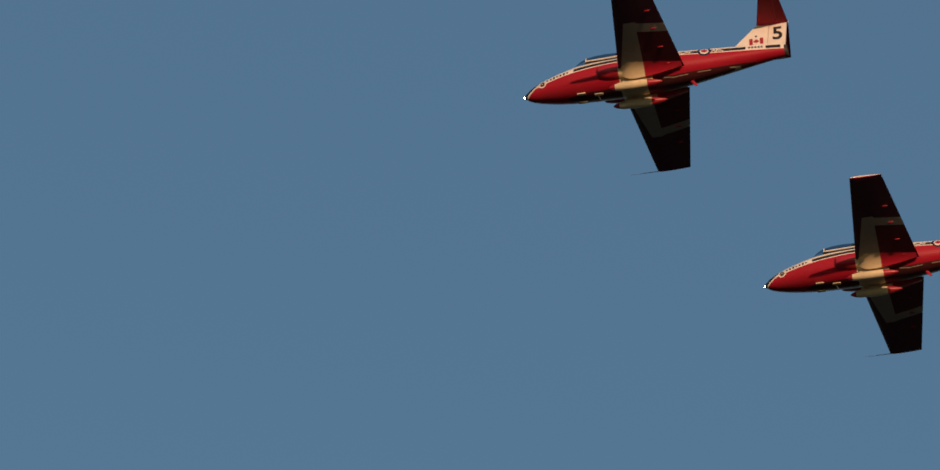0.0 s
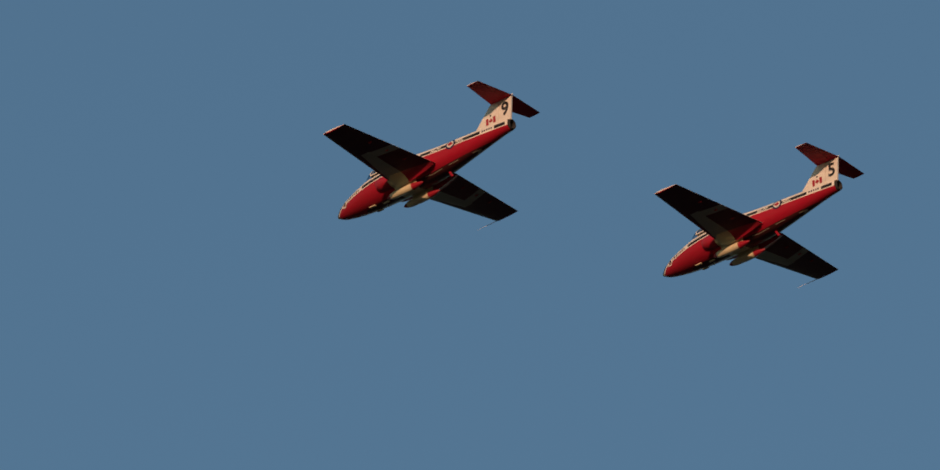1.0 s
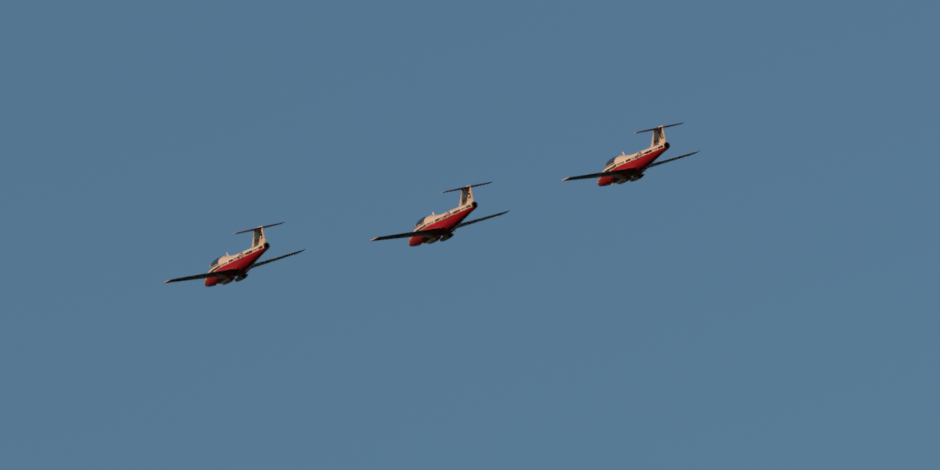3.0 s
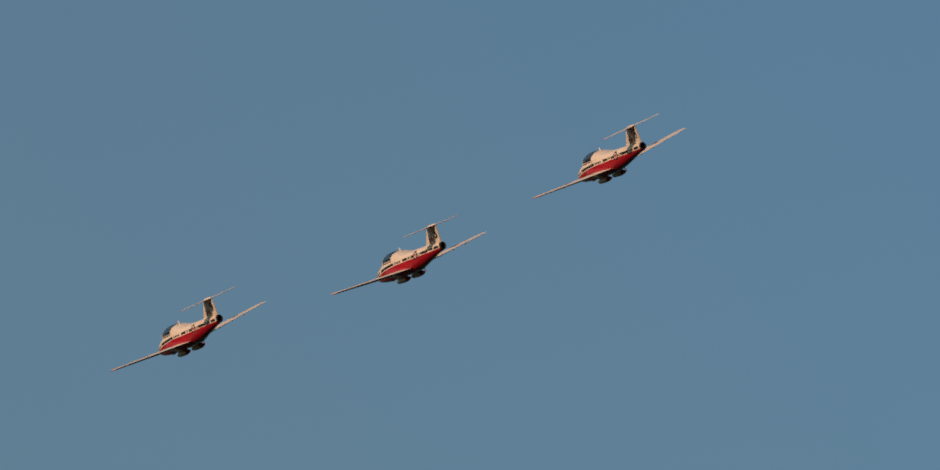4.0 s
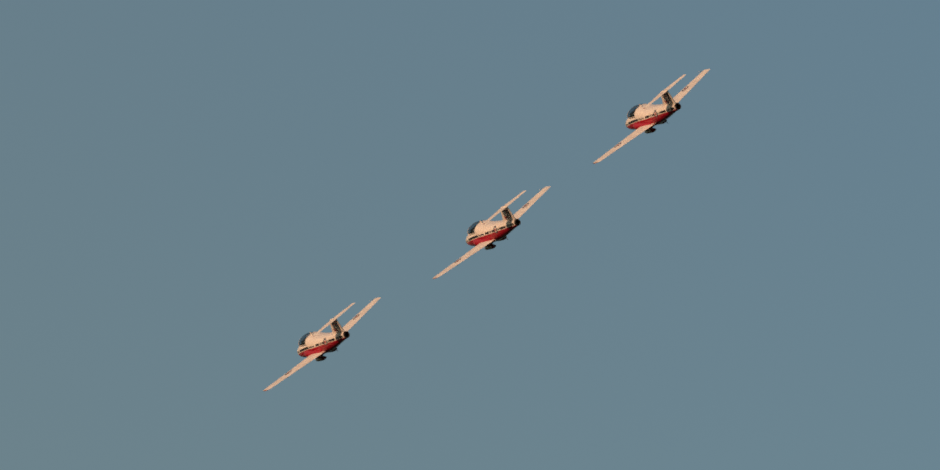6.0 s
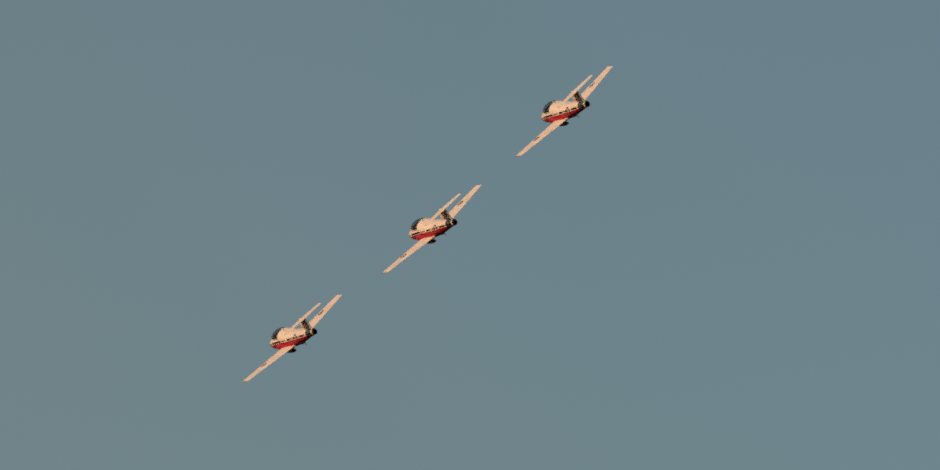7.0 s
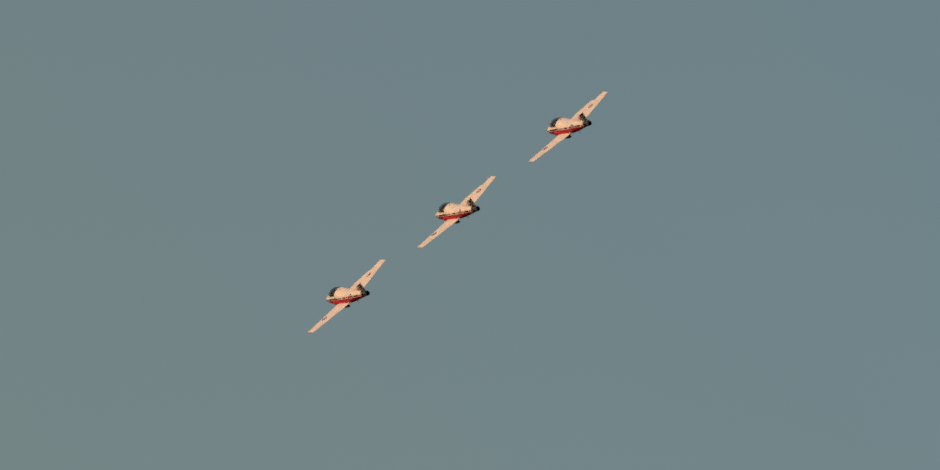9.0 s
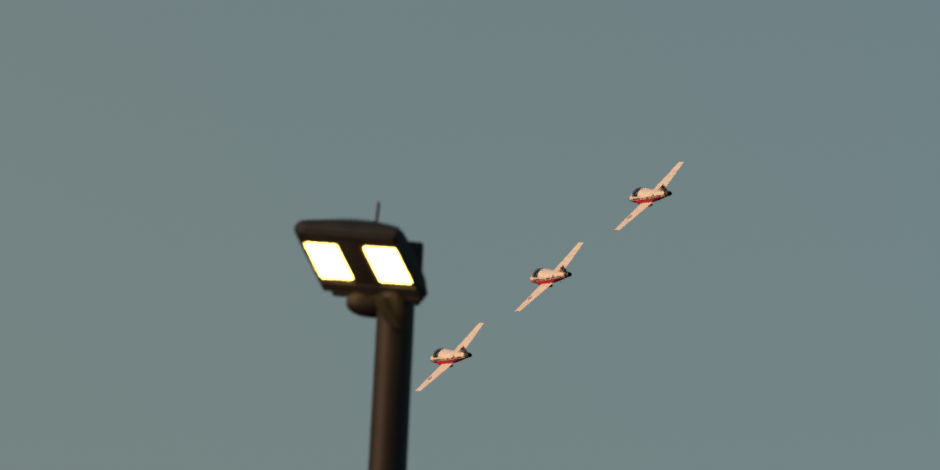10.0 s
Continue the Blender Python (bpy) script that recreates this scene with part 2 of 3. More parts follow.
def field():
    k = Nodes("field_grass")
    c = k.mix(k.span(k.noise(0.02, 6), 0.35, 0.68, 0, 1), (0.020, 0.026, 0.019, 1), (0.030, 0.032, 0.025, 1))
    c = k.mix(k.span(k.noise(1.7, 6), 0.4, 0.7, 0, 0.7), c, (0.014, 0.019, 0.014, 1))
    k.bump(k.noise(3, 6), 0.6, 0.15)
    return k.done(c, 0.9)


M_FUSELAGE, M_WING, M_TAIL, M_INTAKE = fuselage_paint(), wing_paint(), tailplane_paint(), intake_paint()
M_WHITE = plain_paint("white_paint", WHITE)
M_RED = plain_paint("red_paint", RED)
M_BLACK = plain_paint("black_paint", BLACK, 0.45, 0.1)
M_NAVY = plain_paint("navy_paint", NAVY, 0.4, 0.05)
M_CREAM = plain_paint("cream_paint", (0.76, 0.66, 0.42, 1), 0.36, 0.25)
M_DUCT = plain_paint("sooty_metal", (0.022, 0.020, 0.019, 1), 0.7, 0.2, 0.0)
M_STEEL = plain_paint("bare_steel", (0.32, 0.30, 0.28, 1), 0.35, 0.3, 0.9)
M_SEAT = plain_paint("seat_fabric", (0.05, 0.055, 0.045, 1), 0.85, 0.2)
M_GLASS = glass("tinted_perspex", (0.50, 0.56, 0.60, 1))
M_LENS = glow("landing_light_lens", (1.0, 0.93, 0.78, 1), 22.0)
M_BRONZE = metal_coat("bronze_coat", (0.007, 0.006, 0.005, 1), (0.012, 0.009, 0.007, 1), (0.024, 0.017, 0.012, 1))
M_HOUSING = metal_coat("grey_coat", (0.014, 0.015, 0.013, 1), (0.024, 0.024, 0.021, 1), (0.036, 0.035, 0.030, 1))
M_LED = glow("led_light", (1.0, 0.66, 0.17, 1), 7.5)
M_GRASS = field()


# ---- mesh helpers ----
def part(name, bm, material, parent, label="", smooth=True):
    """Links a bmesh as one mesh object under a thing or a part; it is built in the thing's own space."""
    me = bpy.data.meshes.new(name)
    bmesh.ops.recalc_face_normals(bm, faces=bm.faces[:])
    bm.to_mesh(me)
    bm.free()
    me.materials.append(material)
    if smooth:
        me.polygons.foreach_set("use_smooth", [True] * len(me.polygons))
        me.set_sharp_from_angle(angle=radians(38))
    ob = new(name, me)
    ob.parent = parent
    return tagged(ob, label)


def loft(rings, cap_start=True, cap_end=True, bm=None):
    bm = bm or bmesh.new()
    vs = [[bm.verts.new(p) for p in r] for r in rings]
    n = len(rings[0])
    for a, b in zip(vs, vs[1:]):
        for i in range(n):
            bm.faces.new((a[i], a[(i + 1) % n], b[(i + 1) % n], b[i]))
    if cap_start:
        bm.faces.new(vs[0][::-1])
    if cap_end:
        bm.faces.new(vs[-1])
    return bm


def ring(center, axis, radius, n=20, squash=1.0):
    """Points of a circle round center, square to axis (0, 1 or 2)."""
    out = []
    for i in range(n):
        a = 2 * math.pi * i / n
        p = [radius * math.cos(a), radius * math.sin(a) * squash]
        p.insert(axis, 0.0)
        out.append(Vector(p) + Vector(center))
    return out


def rod(a, b, r0, r1=None, n=10, bm=None):
    a, b = Vector(a), Vector(b)
    r1 = r0 if r1 is None else r1
    q = (b - a).to_track_quat("Z", "Y")
    rings = []
    for p, r in ((a, r0), (b, r1)):
        rings.append([p + q @ Vector((r * math.cos(2 * math.pi * i / n), r * math.sin(2 * math.pi * i / n), 0)) for i in range(n)])
    return loft(rings, bm=bm)


def turned(profile, center, n=20, bm=None, squash=1.0):
    """A body of revolution along x from (x, radius) pairs."""
    return loft([ring((center[0] + x, center[1], center[2]), 0, r, n, squash) for x, r in profile], bm=bm)


def box(lo, hi, bevel=0.0, bm=None):
    bm = bm or bmesh.new()
    lo, hi = Vector(lo), Vector(hi)
    m = Matrix.Translation((lo + hi) / 2) @ Matrix.Diagonal((*(hi - lo), 1))
    made = bmesh.ops.create_cube(bm, size=1.0, matrix=m)["verts"]
    if bevel:
        edges = list({e for v in made for e in v.link_edges})
        bmesh.ops.bevel(bm, geom=edges, offset=bevel, segments=2, affect="EDGES", profile=0.6)
    return bm


def glide(xs, ys, q):
    """A smooth curve through (xs, ys), xs rising, without overshoot at the ends."""
    i = max(0, min(len(xs) - 2, int(np.searchsorted(xs, q)) - 1))
    slope = [(ys[j + 1] - ys[j]) / (xs[j + 1] - xs[j]) for j in range(len(xs) - 1)]

    def tangent(j):
        if j == 0 or j == len(xs) - 1:
            return slope[min(j, len(slope) - 1)]
        a, b = slope[j - 1], slope[j]
        return 0.0 if a * b <= 0 else 2 * a * b / (a + b)
    h = xs[i + 1] - xs[i]
    u = (q - xs[i]) / h
    return (ys[i] * (1 + 2 * u) * (1 - u) ** 2 + h * tangent(i) * u * (1 - u) ** 2
            + ys[i + 1] * u * u * (3 - 2 * u) + h * tangent(i + 1) * u * u * (u - 1))


# ---- the jet trainer: x forward, y to its left, z up, metres ----
STATION = (-5.08, -4.5, -3.5, -2.5, -1.5, -0.5, 0.3, 0.9, 1.0, 1.9, 2.6, 3.0, 3.5, 4.0, 4.4, 4.65, 4.76)
HALF_WIDTH = (0.235, 0.30, 0.41, 0.51, 0.63, 0.74, 0.78, 0.78, 0.78, 0.76, 0.71, 0.66, 0.56, 0.43, 0.28, 0.14, 0.04)
KEEL = (-0.04, -0.11, -0.29, -0.48, -0.64, -0.74, -0.76, -0.76, -0.76, -0.75, -0.74, -0.72, -0.69, -0.63, -0.56, -0.46, -0.37)
BACK = (0.46, 0.50, 0.55, 0.58, 0.59, 0.64, 0.77, 0.87, 0.62, 0.58, 0.52, 0.42, 0.29, 0.13, -0.03, -0.19, -0.29)
CURVE, CURVE_LOW = 2.6, 2.05          # fullness of the cross-section above and below


def section(x):
    return glide(STATION, HALF_WIDTH, x), glide(STATION, KEEL, x), glide(STATION, BACK, x)


def skin(x, z, proud=0.006):
    """The distance of the fuselage's side from the middle plane."""
    w, lo, hi = section(x)
    u = (z - (lo + hi) / 2) / ((hi - lo) / 2)
    full = CURVE if u > 0 else CURVE_LOW
    return w * (1 - min(0.999, abs(u)) ** full) ** (1 / full) + proud


def fuselage_ring(x, n=40):
    w, lo, hi = section(x)
    out = []
    for i in range(n):
        a = 2 * math.pi * i / n
        c, s = math.cos(a), math.sin(a)
        e = 2 / (CURVE if s > 0 else CURVE_LOW)
        out.append((x, w * math.copysign(abs(c) ** e, c), (lo + hi) / 2 + (hi - lo) / 2 * math.copysign(abs(s) ** e, s)))
    return out


def airfoil(chord_from, chord_to, thick, n=9):
    """Upper and lower points of a wing section between two fractions of the chord: (fraction, height)."""
    def half(c):
        return 5 * thick * (0.2969 * math.sqrt(c) - 0.126 * c - 0.3516 * c * c + 0.2843 * c ** 3 - 0.1015 * c ** 4)
    cs = [chord_from + (chord_to - chord_from) * (0.5 - 0.5 * math.cos(math.pi * i / (n - 1))) for i in range(n)]
    up = [(c, half(c)) for c in cs]
    down = [(c, -0.8 * half(c)) for c in cs[1 if chord_from == 0 else 0:]]
    return up[::-1] + down


def wing_edges(s):
    """Leading and trailing edge and height of the wing at the distance s from the middle."""
    return 1.165 - 0.097 * s, -1.37 + 0.156 * max(0.0, s - 0.6), -0.425 + 0.066 * s


def wing_slab(side, s0, s1, c0, c1, steps=4, thick=0.115):
    rings = []
    for i in range(steps + 1):
        s = s0 + (s1 - s0) * i / steps
        le, te, z = wing_edges(s)
        ch = le - te
        t = thick * (1 - 0.03 * s)
        rings.append([(le - c * ch, side * s, z + h * ch) for c, h in airfoil(c0, c1, t)])
    return loft(rings)


def panel_slab(outline, y0, y1):
    """An upright plate: outline of (x, z), from y0 to y1, edges eased."""
    rings = []
    mid = (y0 + y1) / 2
    cx = sum(p[0] for p in outline) / len(outline)
    cz = sum(p[1] for p in outline) / len(outline)
    for y, shrink in ((y0, 0.97), (mid, 1.0), (y1, 0.97)):
        rings.append([(cx + (x - cx) * shrink, y, cz + (z - cz) * shrink) for x, z in outline])
    return loft(rings)


def words(text, size, bold=0.0):
    """Flat mesh of some writing, centred, in the xy plane."""
    cu = bpy.data.curves.new("writing", "FONT")
    cu.body, cu.size, cu.align_x, cu.align_y, cu.offset = text, size, "CENTER", "CENTER", bold
    ob = new("writing", cu)
    me = bpy.data.meshes.new_from_object(ob.evaluated_get(bpy.context.evaluated_depsgraph_get()))
    bpy.data.objects.remove(ob)
    bm = bmesh.new()
    bm.from_mesh(me)
    bpy.data.meshes.remove(me)
    bmesh.ops.remove_doubles(bm, verts=bm.verts[:], dist=1e-5)
    return bm


def on_side(bm, side, x, z, proud=0.008, flat=None, lean=0.0):
    """Lays a flat mesh on the left (1) or right (-1) side of the fuselage, or on the fin (flat = half thickness)."""
    for v in bm.verts:
        px = x - side * v.co.x
        pz = z + v.co.y + lean * (px - x)
        y = flat + proud if flat is not None else skin(px, pz, proud)
        v.co = (px, side * y, pz)
    return bm


def disc(radius, n=28, hole=0.0):
    """A flat disc or ring in narrow bands, so that it can follow a curved skin."""
    bm = bmesh.new()
    bands = 3 if hole else 6
    inside = hole if hole else radius * 0.06
    rows = [[bm.verts.new((r * math.cos(2 * math.pi * i / n), r * math.sin(2 * math.pi * i / n), 0)) for i in range(n)]
            for r in [inside + (radius - inside) * j / bands for j in range(bands + 1)]]
    for a, b in zip(rows, rows[1:]):
        for i in range(n):
            bm.faces.new((b[i], b[(i + 1) % n], a[(i + 1) % n], a[i]))
    if not hole:
        bm.faces.new(rows[0])
    return bm


def leaf_shape(r):
    """A plain pointed leaf with five lobes."""
    bm = bmesh.new()
    pts = [(0, 1), (0.2, 0.55), (0.45, 0.68), (0.4, 0.3), (0.85, 0.35), (0.7, 0.02), (0.9, -0.12), (0.4, -0.5), (0.07, -0.45), (0.06, -0.9)]
    pts += [(-a, b) for a, b in reversed(pts[1:])]
    mid = bm.verts.new((0, 0, 0))
    vs = [bm.verts.new((a * r, b * r, 0)) for a, b in pts]
    for i in range(len(vs)):
        bm.faces.new((mid, vs[i], vs[(i + 1) % len(vs)]))
    bmesh.ops.subdivide_edges(bm, edges=bm.edges[:], cuts=2, use_grid_fill=True)
    return bm


def bar(w, h):
    bm = bmesh.new()
    bm.faces.new([bm.verts.new(p) for p in ((-w / 2, -h / 2, 0), (w / 2, -h / 2, 0), (w / 2, h / 2, 0), (-w / 2, h / 2, 0))])
    bmesh.ops.subdivide_edges(bm, edges=[e for e in bm.edges if abs(e.verts[0].co.x - e.verts[1].co.x) > h], cuts=3)
    return bm


def roundel(parent, place, radius):
    """place(bm, proud) lays a flat shape on the skin."""
    part("roundel_ring", place(disc(radius, 28, radius * 0.68), 0.008), M_NAVY, parent, "dark blue ring of a roundel")
    part("roundel_field", place(disc(radius * 0.69), 0.007), M_WHITE, parent, "white roundel field")
    part("roundel_leaf", place(leaf_shape(radius * 0.6), 0.011), M_RED, parent, "red leaf in a roundel")


def build_wing(jet, side):
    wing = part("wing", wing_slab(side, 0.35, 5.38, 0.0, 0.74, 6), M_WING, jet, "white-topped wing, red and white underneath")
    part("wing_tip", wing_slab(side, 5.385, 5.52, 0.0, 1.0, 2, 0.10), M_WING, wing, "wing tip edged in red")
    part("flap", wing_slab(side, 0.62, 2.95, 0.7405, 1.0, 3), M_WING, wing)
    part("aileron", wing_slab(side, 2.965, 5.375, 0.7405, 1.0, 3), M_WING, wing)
    for s in (0.95, 1.85, 2.85, 3.8):
        le, te, z = wing_edges(s)
        x = le - 0.77 * (le - te)
        bm = turned([(-0.11, 0.005), (-0.06, 0.020), (0.02, 0.027), (0.08, 0.021), (0.11, 0.005)], (x, side * s, z - 0.065), 10)
        part("hinge_fairing", bm, M_RED, wing, "small red hinge fairing")
    le, te, z = wing_edges(5.45)
    part("tip_light", turned([(-0.05, 0.006), (-0.02, 0.022), (0.03, 0.024), (0.06, 0.006)], (le - 0.16, side * 5.525, z), 8), M_STEEL, wing)

    def on_top(bm, proud):
        for v in bm.verts:
            s = 3.35 + v.co.y
            le, te, z = wing_edges(s)
            ch = le - te
            x = 0.10 + v.co.x
            c = min(0.73, max(0.05, (le - x) / ch))
            t = 0.115 * (1 - 0.03 * s)
            h = 5 * t * (0.2969 * math.sqrt(c) - 0.126 * c - 0.3516 * c * c + 0.2843 * c ** 3 - 0.1015 * c ** 4)
            v.co = (le - c * ch, side * s, z + h * ch + proud + 0.004)
        return bm
    part("roundel_ring", on_top(disc(0.30, 28, 0.20), 0.004), M_NAVY, wing, "dark blue ring of a roundel")
    part("roundel_leaf", on_top(leaf_shape(0.14), 0.006), M_RED, wing, "red leaf in a roundel")
    if side < 0:
        le, te, z = wing_edges(5.5)
        probe = part("pitot_boom", rod((le - 0.1, side * 5.5, z - 0.01), (le + 0.55, side * 5.5, z - 0.01), 0.016, 0.012), M_STEEL, wing, "thin metal pitot boom")
        part("boom_tip", rod((le + 0.55, side * 5.5, z - 0.01), (le + 1.08, side * 5.5, z - 0.01), 0.009, 0.004), M_WHITE, probe)
    return wing


def wing_underside(x, s):
    le, te, z = wing_edges(s)
    ch = le - te
    c = min(0.98, max(0.02, (le - x) / ch))
    t = 0.115 * (1 - 0.03 * s)
    return z - 0.8 * ch * 5 * t * (0.2969 * math.sqrt(c) - 0.126 * c - 0.3516 * c * c + 0.2843 * c ** 3 - 0.1015 * c ** 4)


def build_root_fairing(jet, side):
    """A hollow fillet that sweeps from the fuselage's lower side out under the wing."""
    rings = []
    for i in range(25):
        x = 1.02 - 2.30 * i / 24
        size = min(1.0, 0.35 + 0.65 * math.sin(min(1.0, i / 5) * math.pi / 2)) * (1 - 0.75 * (i / 24) ** 2)
        s1 = 0.74 + 0.62 * size
        z1 = wing_underside(x, s1) + 0.004
        a = Vector((0.72, z1 - 0.34 * size))
        b = Vector((s1, z1))
        k = Vector((0.90, z1 - 0.06 * size))
        pts = [a * (1 - u) ** 2 + k * 2 * u * (1 - u) + b * u * u for u in [j / 9 for j in range(10)]]
        pts += [Vector((s1 - 0.05, z1 + 0.03)), Vector((0.6, z1 + 0.03))]
        rings.append([(x, side * p[0], p[1]) for p in pts])
    part("root_fairing", loft(rings), M_INTAKE, jet, "pale fillet between wing and fuselage")


def build_intake(jet, side):
    outer, inner = [], []
    for x, reach, hz, zc in ((1.86, 0.13, 0.25, -0.20), (1.80, 0.16, 0.29, -0.21), (1.55, 0.20, 0.32, -0.225), (1.3, 0.22, 0.32, -0.24), (0.6, 0.20, 0.28, -0.28), (-0.2, 0.12, 0.22, -0.32), (-0.9, 0.03, 0.14, -0.36)):
        outer.append([(x, side * (0.60 + (0.16 + reach) * max(0.0, math.cos(a)) ** 0.8 - 0.1 * max(0.0, -math.cos(a))), zc + hz * math.sin(a)) for a in [2 * math.pi * i / 24 for i in range(24)]])
    shell = part("intake", loft(outer, cap_start=False), M_INTAKE, jet, "red air intake fairing, pale under the wing")
    for x, k in ((1.86, 0.80), (1.83, 0.74), (1.5, 0.70), (1.0, 0.62)):
        inner.append([(x, side * (0.70 + 0.25 * k * math.cos(a)), -0.20 + 0.27 * k * math.sin(a)) for a in [2 * math.pi * i / 20 for i in range(20)]])
    part("intake_duct", loft(inner, cap_start=False), M_DUCT, shell, "dark intake mouth")


def build_canopy(jet):
    def hoop(x, w, lo, hi, n=15):
        return [(x, w * math.cos(a), lo + (hi - lo) * math.sin(a) ** 0.85) for a in [math.pi * i / (n - 1) for i in range(n)]]

    def sheet(rs):
        bm = bmesh.new()
        vs = [[bm.verts.new(p) for p in r] for r in rs]
        for a, b in zip(vs, vs[1:]):
            for i in range(len(a) - 1):
                bm.faces.new((a[i], a[i + 1], b[i + 1], b[i]))
        return bm
    shape = ((0.93, 0.66, 0.50, 0.89), (1.2, 0.67, 0.50, 0.94), (1.6, 0.67, 0.49, 0.97), (2.0, 0.65, 0.48, 0.95), (2.3, 0.63, 0.47, 0.88))
    pane = part("canopy", sheet([hoop(*s) for s in shape]), M_GLASS, jet, "dark clear blown canopy")
    front = ((2.34, 0.62, 0.47, 0.87), (2.52, 0.57, 0.46, 0.77), (2.68, 0.48, 0.45, 0.65), (2.82, 0.34, 0.42, 0.53))
    shield = part("windscreen", sheet([hoop(*s) for s in front]), M_GLASS, jet, "raked windscreen")
    for name, x, w, lo, hi, own in (("windscreen_bow", 2.32, 0.635, 0.46, 0.885, shield), ("canopy_bow", 0.94, 0.67, 0.49, 0.905, pane)):
        a, b = hoop(x - 0.022, w + 0.008, lo, hi), hoop(x + 0.022, w + 0.004, lo, hi - 0.008)
        c, d = hoop(x + 0.022, w - 0.03, lo, hi - 0.04), hoop(x - 0.022, w - 0.03, lo, hi - 0.03)
        bm = bmesh.new()
        hoops = [[bm.verts.new(p) for p in q] for q in (a, b, c, d)]
        for i in range(4):
            p, q = hoops[i], hoops[(i + 1) % 4]
            for j in range(len(p) - 1):
                bm.faces.new((p[j], p[j + 1], q[j + 1], q[j]))
        part(name, bm, M_WHITE, own, "white painted frame")
    for side in (1, -1):
        part("canopy_rail", rod((0.92, side * 0.665, 0.51), (2.3, side * 0.635, 0.48), 0.028, 0.026), M_WHITE, pane, "white painted rail")
        seat = box((1.05, side * 0.32 - 0.2, 0.40), (1.22, side * 0.32 + 0.2, 0.80), 0.04)
        box((1.2, side * 0.32 - 0.2, 0.36), (1.6, side * 0.32 + 0.2, 0.60), 0.04, seat)
        part("ejection_seat", seat, M_SEAT, jet, "dark ejection seat under the canopy")
    part("cockpit_deck", box((0.98, -0.56, 0.44), (2.35, 0.56, 0.55), 0.03), M_SEAT, jet, "dark cockpit lining")
    part("instrument_hood", box((2.05, -0.36, 0.5), (2.42, 0.36, 0.66), 0.05), M_BLACK, jet, "matt black instrument hood")


def build_tail(jet):
    fin_outline = [(-3.05, 0.50), (-3.2, 0.66), (-3.99, 1.50), (-4.10, 1.585), (-4.56, 1.585), (-4.44, 0.46)]
    fin = part("fin", panel_slab(fin_outline, -0.06, 0.06), M_WHITE, jet, "white swept fin")
    part("rudder", panel_slab([(-4.438, 0.47), (-4.557, 1.56), (-5.22, 1.56), (-5.12, 0.47)], -0.045, 0.045), M_WHITE, fin, "white rudder")
    part("fin_cap", turned([(-5.29, 0.012), (-5.2, 0.04), (-4.8, 0.065), (-4.3, 0.065), (-4.08, 0.015)], (0, 0, 1.61), 12), M_WHITE, fin, "white fairing on the fin top")
    for side in (1, -1):
        flag = [("flag_bar", bar(0.13, 0.30), 0.20, M_RED, 0.0), ("flag_bar", bar(0.13, 0.30), -0.20, M_RED, 0.0), ("flag_leaf", leaf_shape(0.125), 0.0, M_RED, 0.0)]
        for name, bm, dx, mat, dz in flag:
            part(name, on_side(bm, side, -4.04 - dx, 0.80, 0.006, 0.062), mat, fin, "red national flag marking")
        part("fin_crest", on_side(disc(0.045, 10), side, -4.04, 1.04, 0.006, 0.062), M_BLACK, fin, "small dark crest")
        rings, ring2 = [], []
        for i in range(4):
            u = i / 3
            s = 0.02 + (1.985 - 0.02) * u
            le, te = -4.07 - 0.37 * u, -5.27 + 0.20 * u
            rings.append([(le - c * (le - te), side * s, 1.575 + h * (le - te)) for c, h in airfoil(0, 0.66, 0.07)])
            ring2.append([(le - c * (le - te), side * s, 1.575 + h * (le - te)) for c, h in airfoil(0.664, 1.0, 0.07)])
        tp = part("tailplane", loft(rings), M_TAIL, jet, "tailplane half, red underneath, white on top")
        part("elevator", loft(ring2), M_TAIL, tp)
    return fin


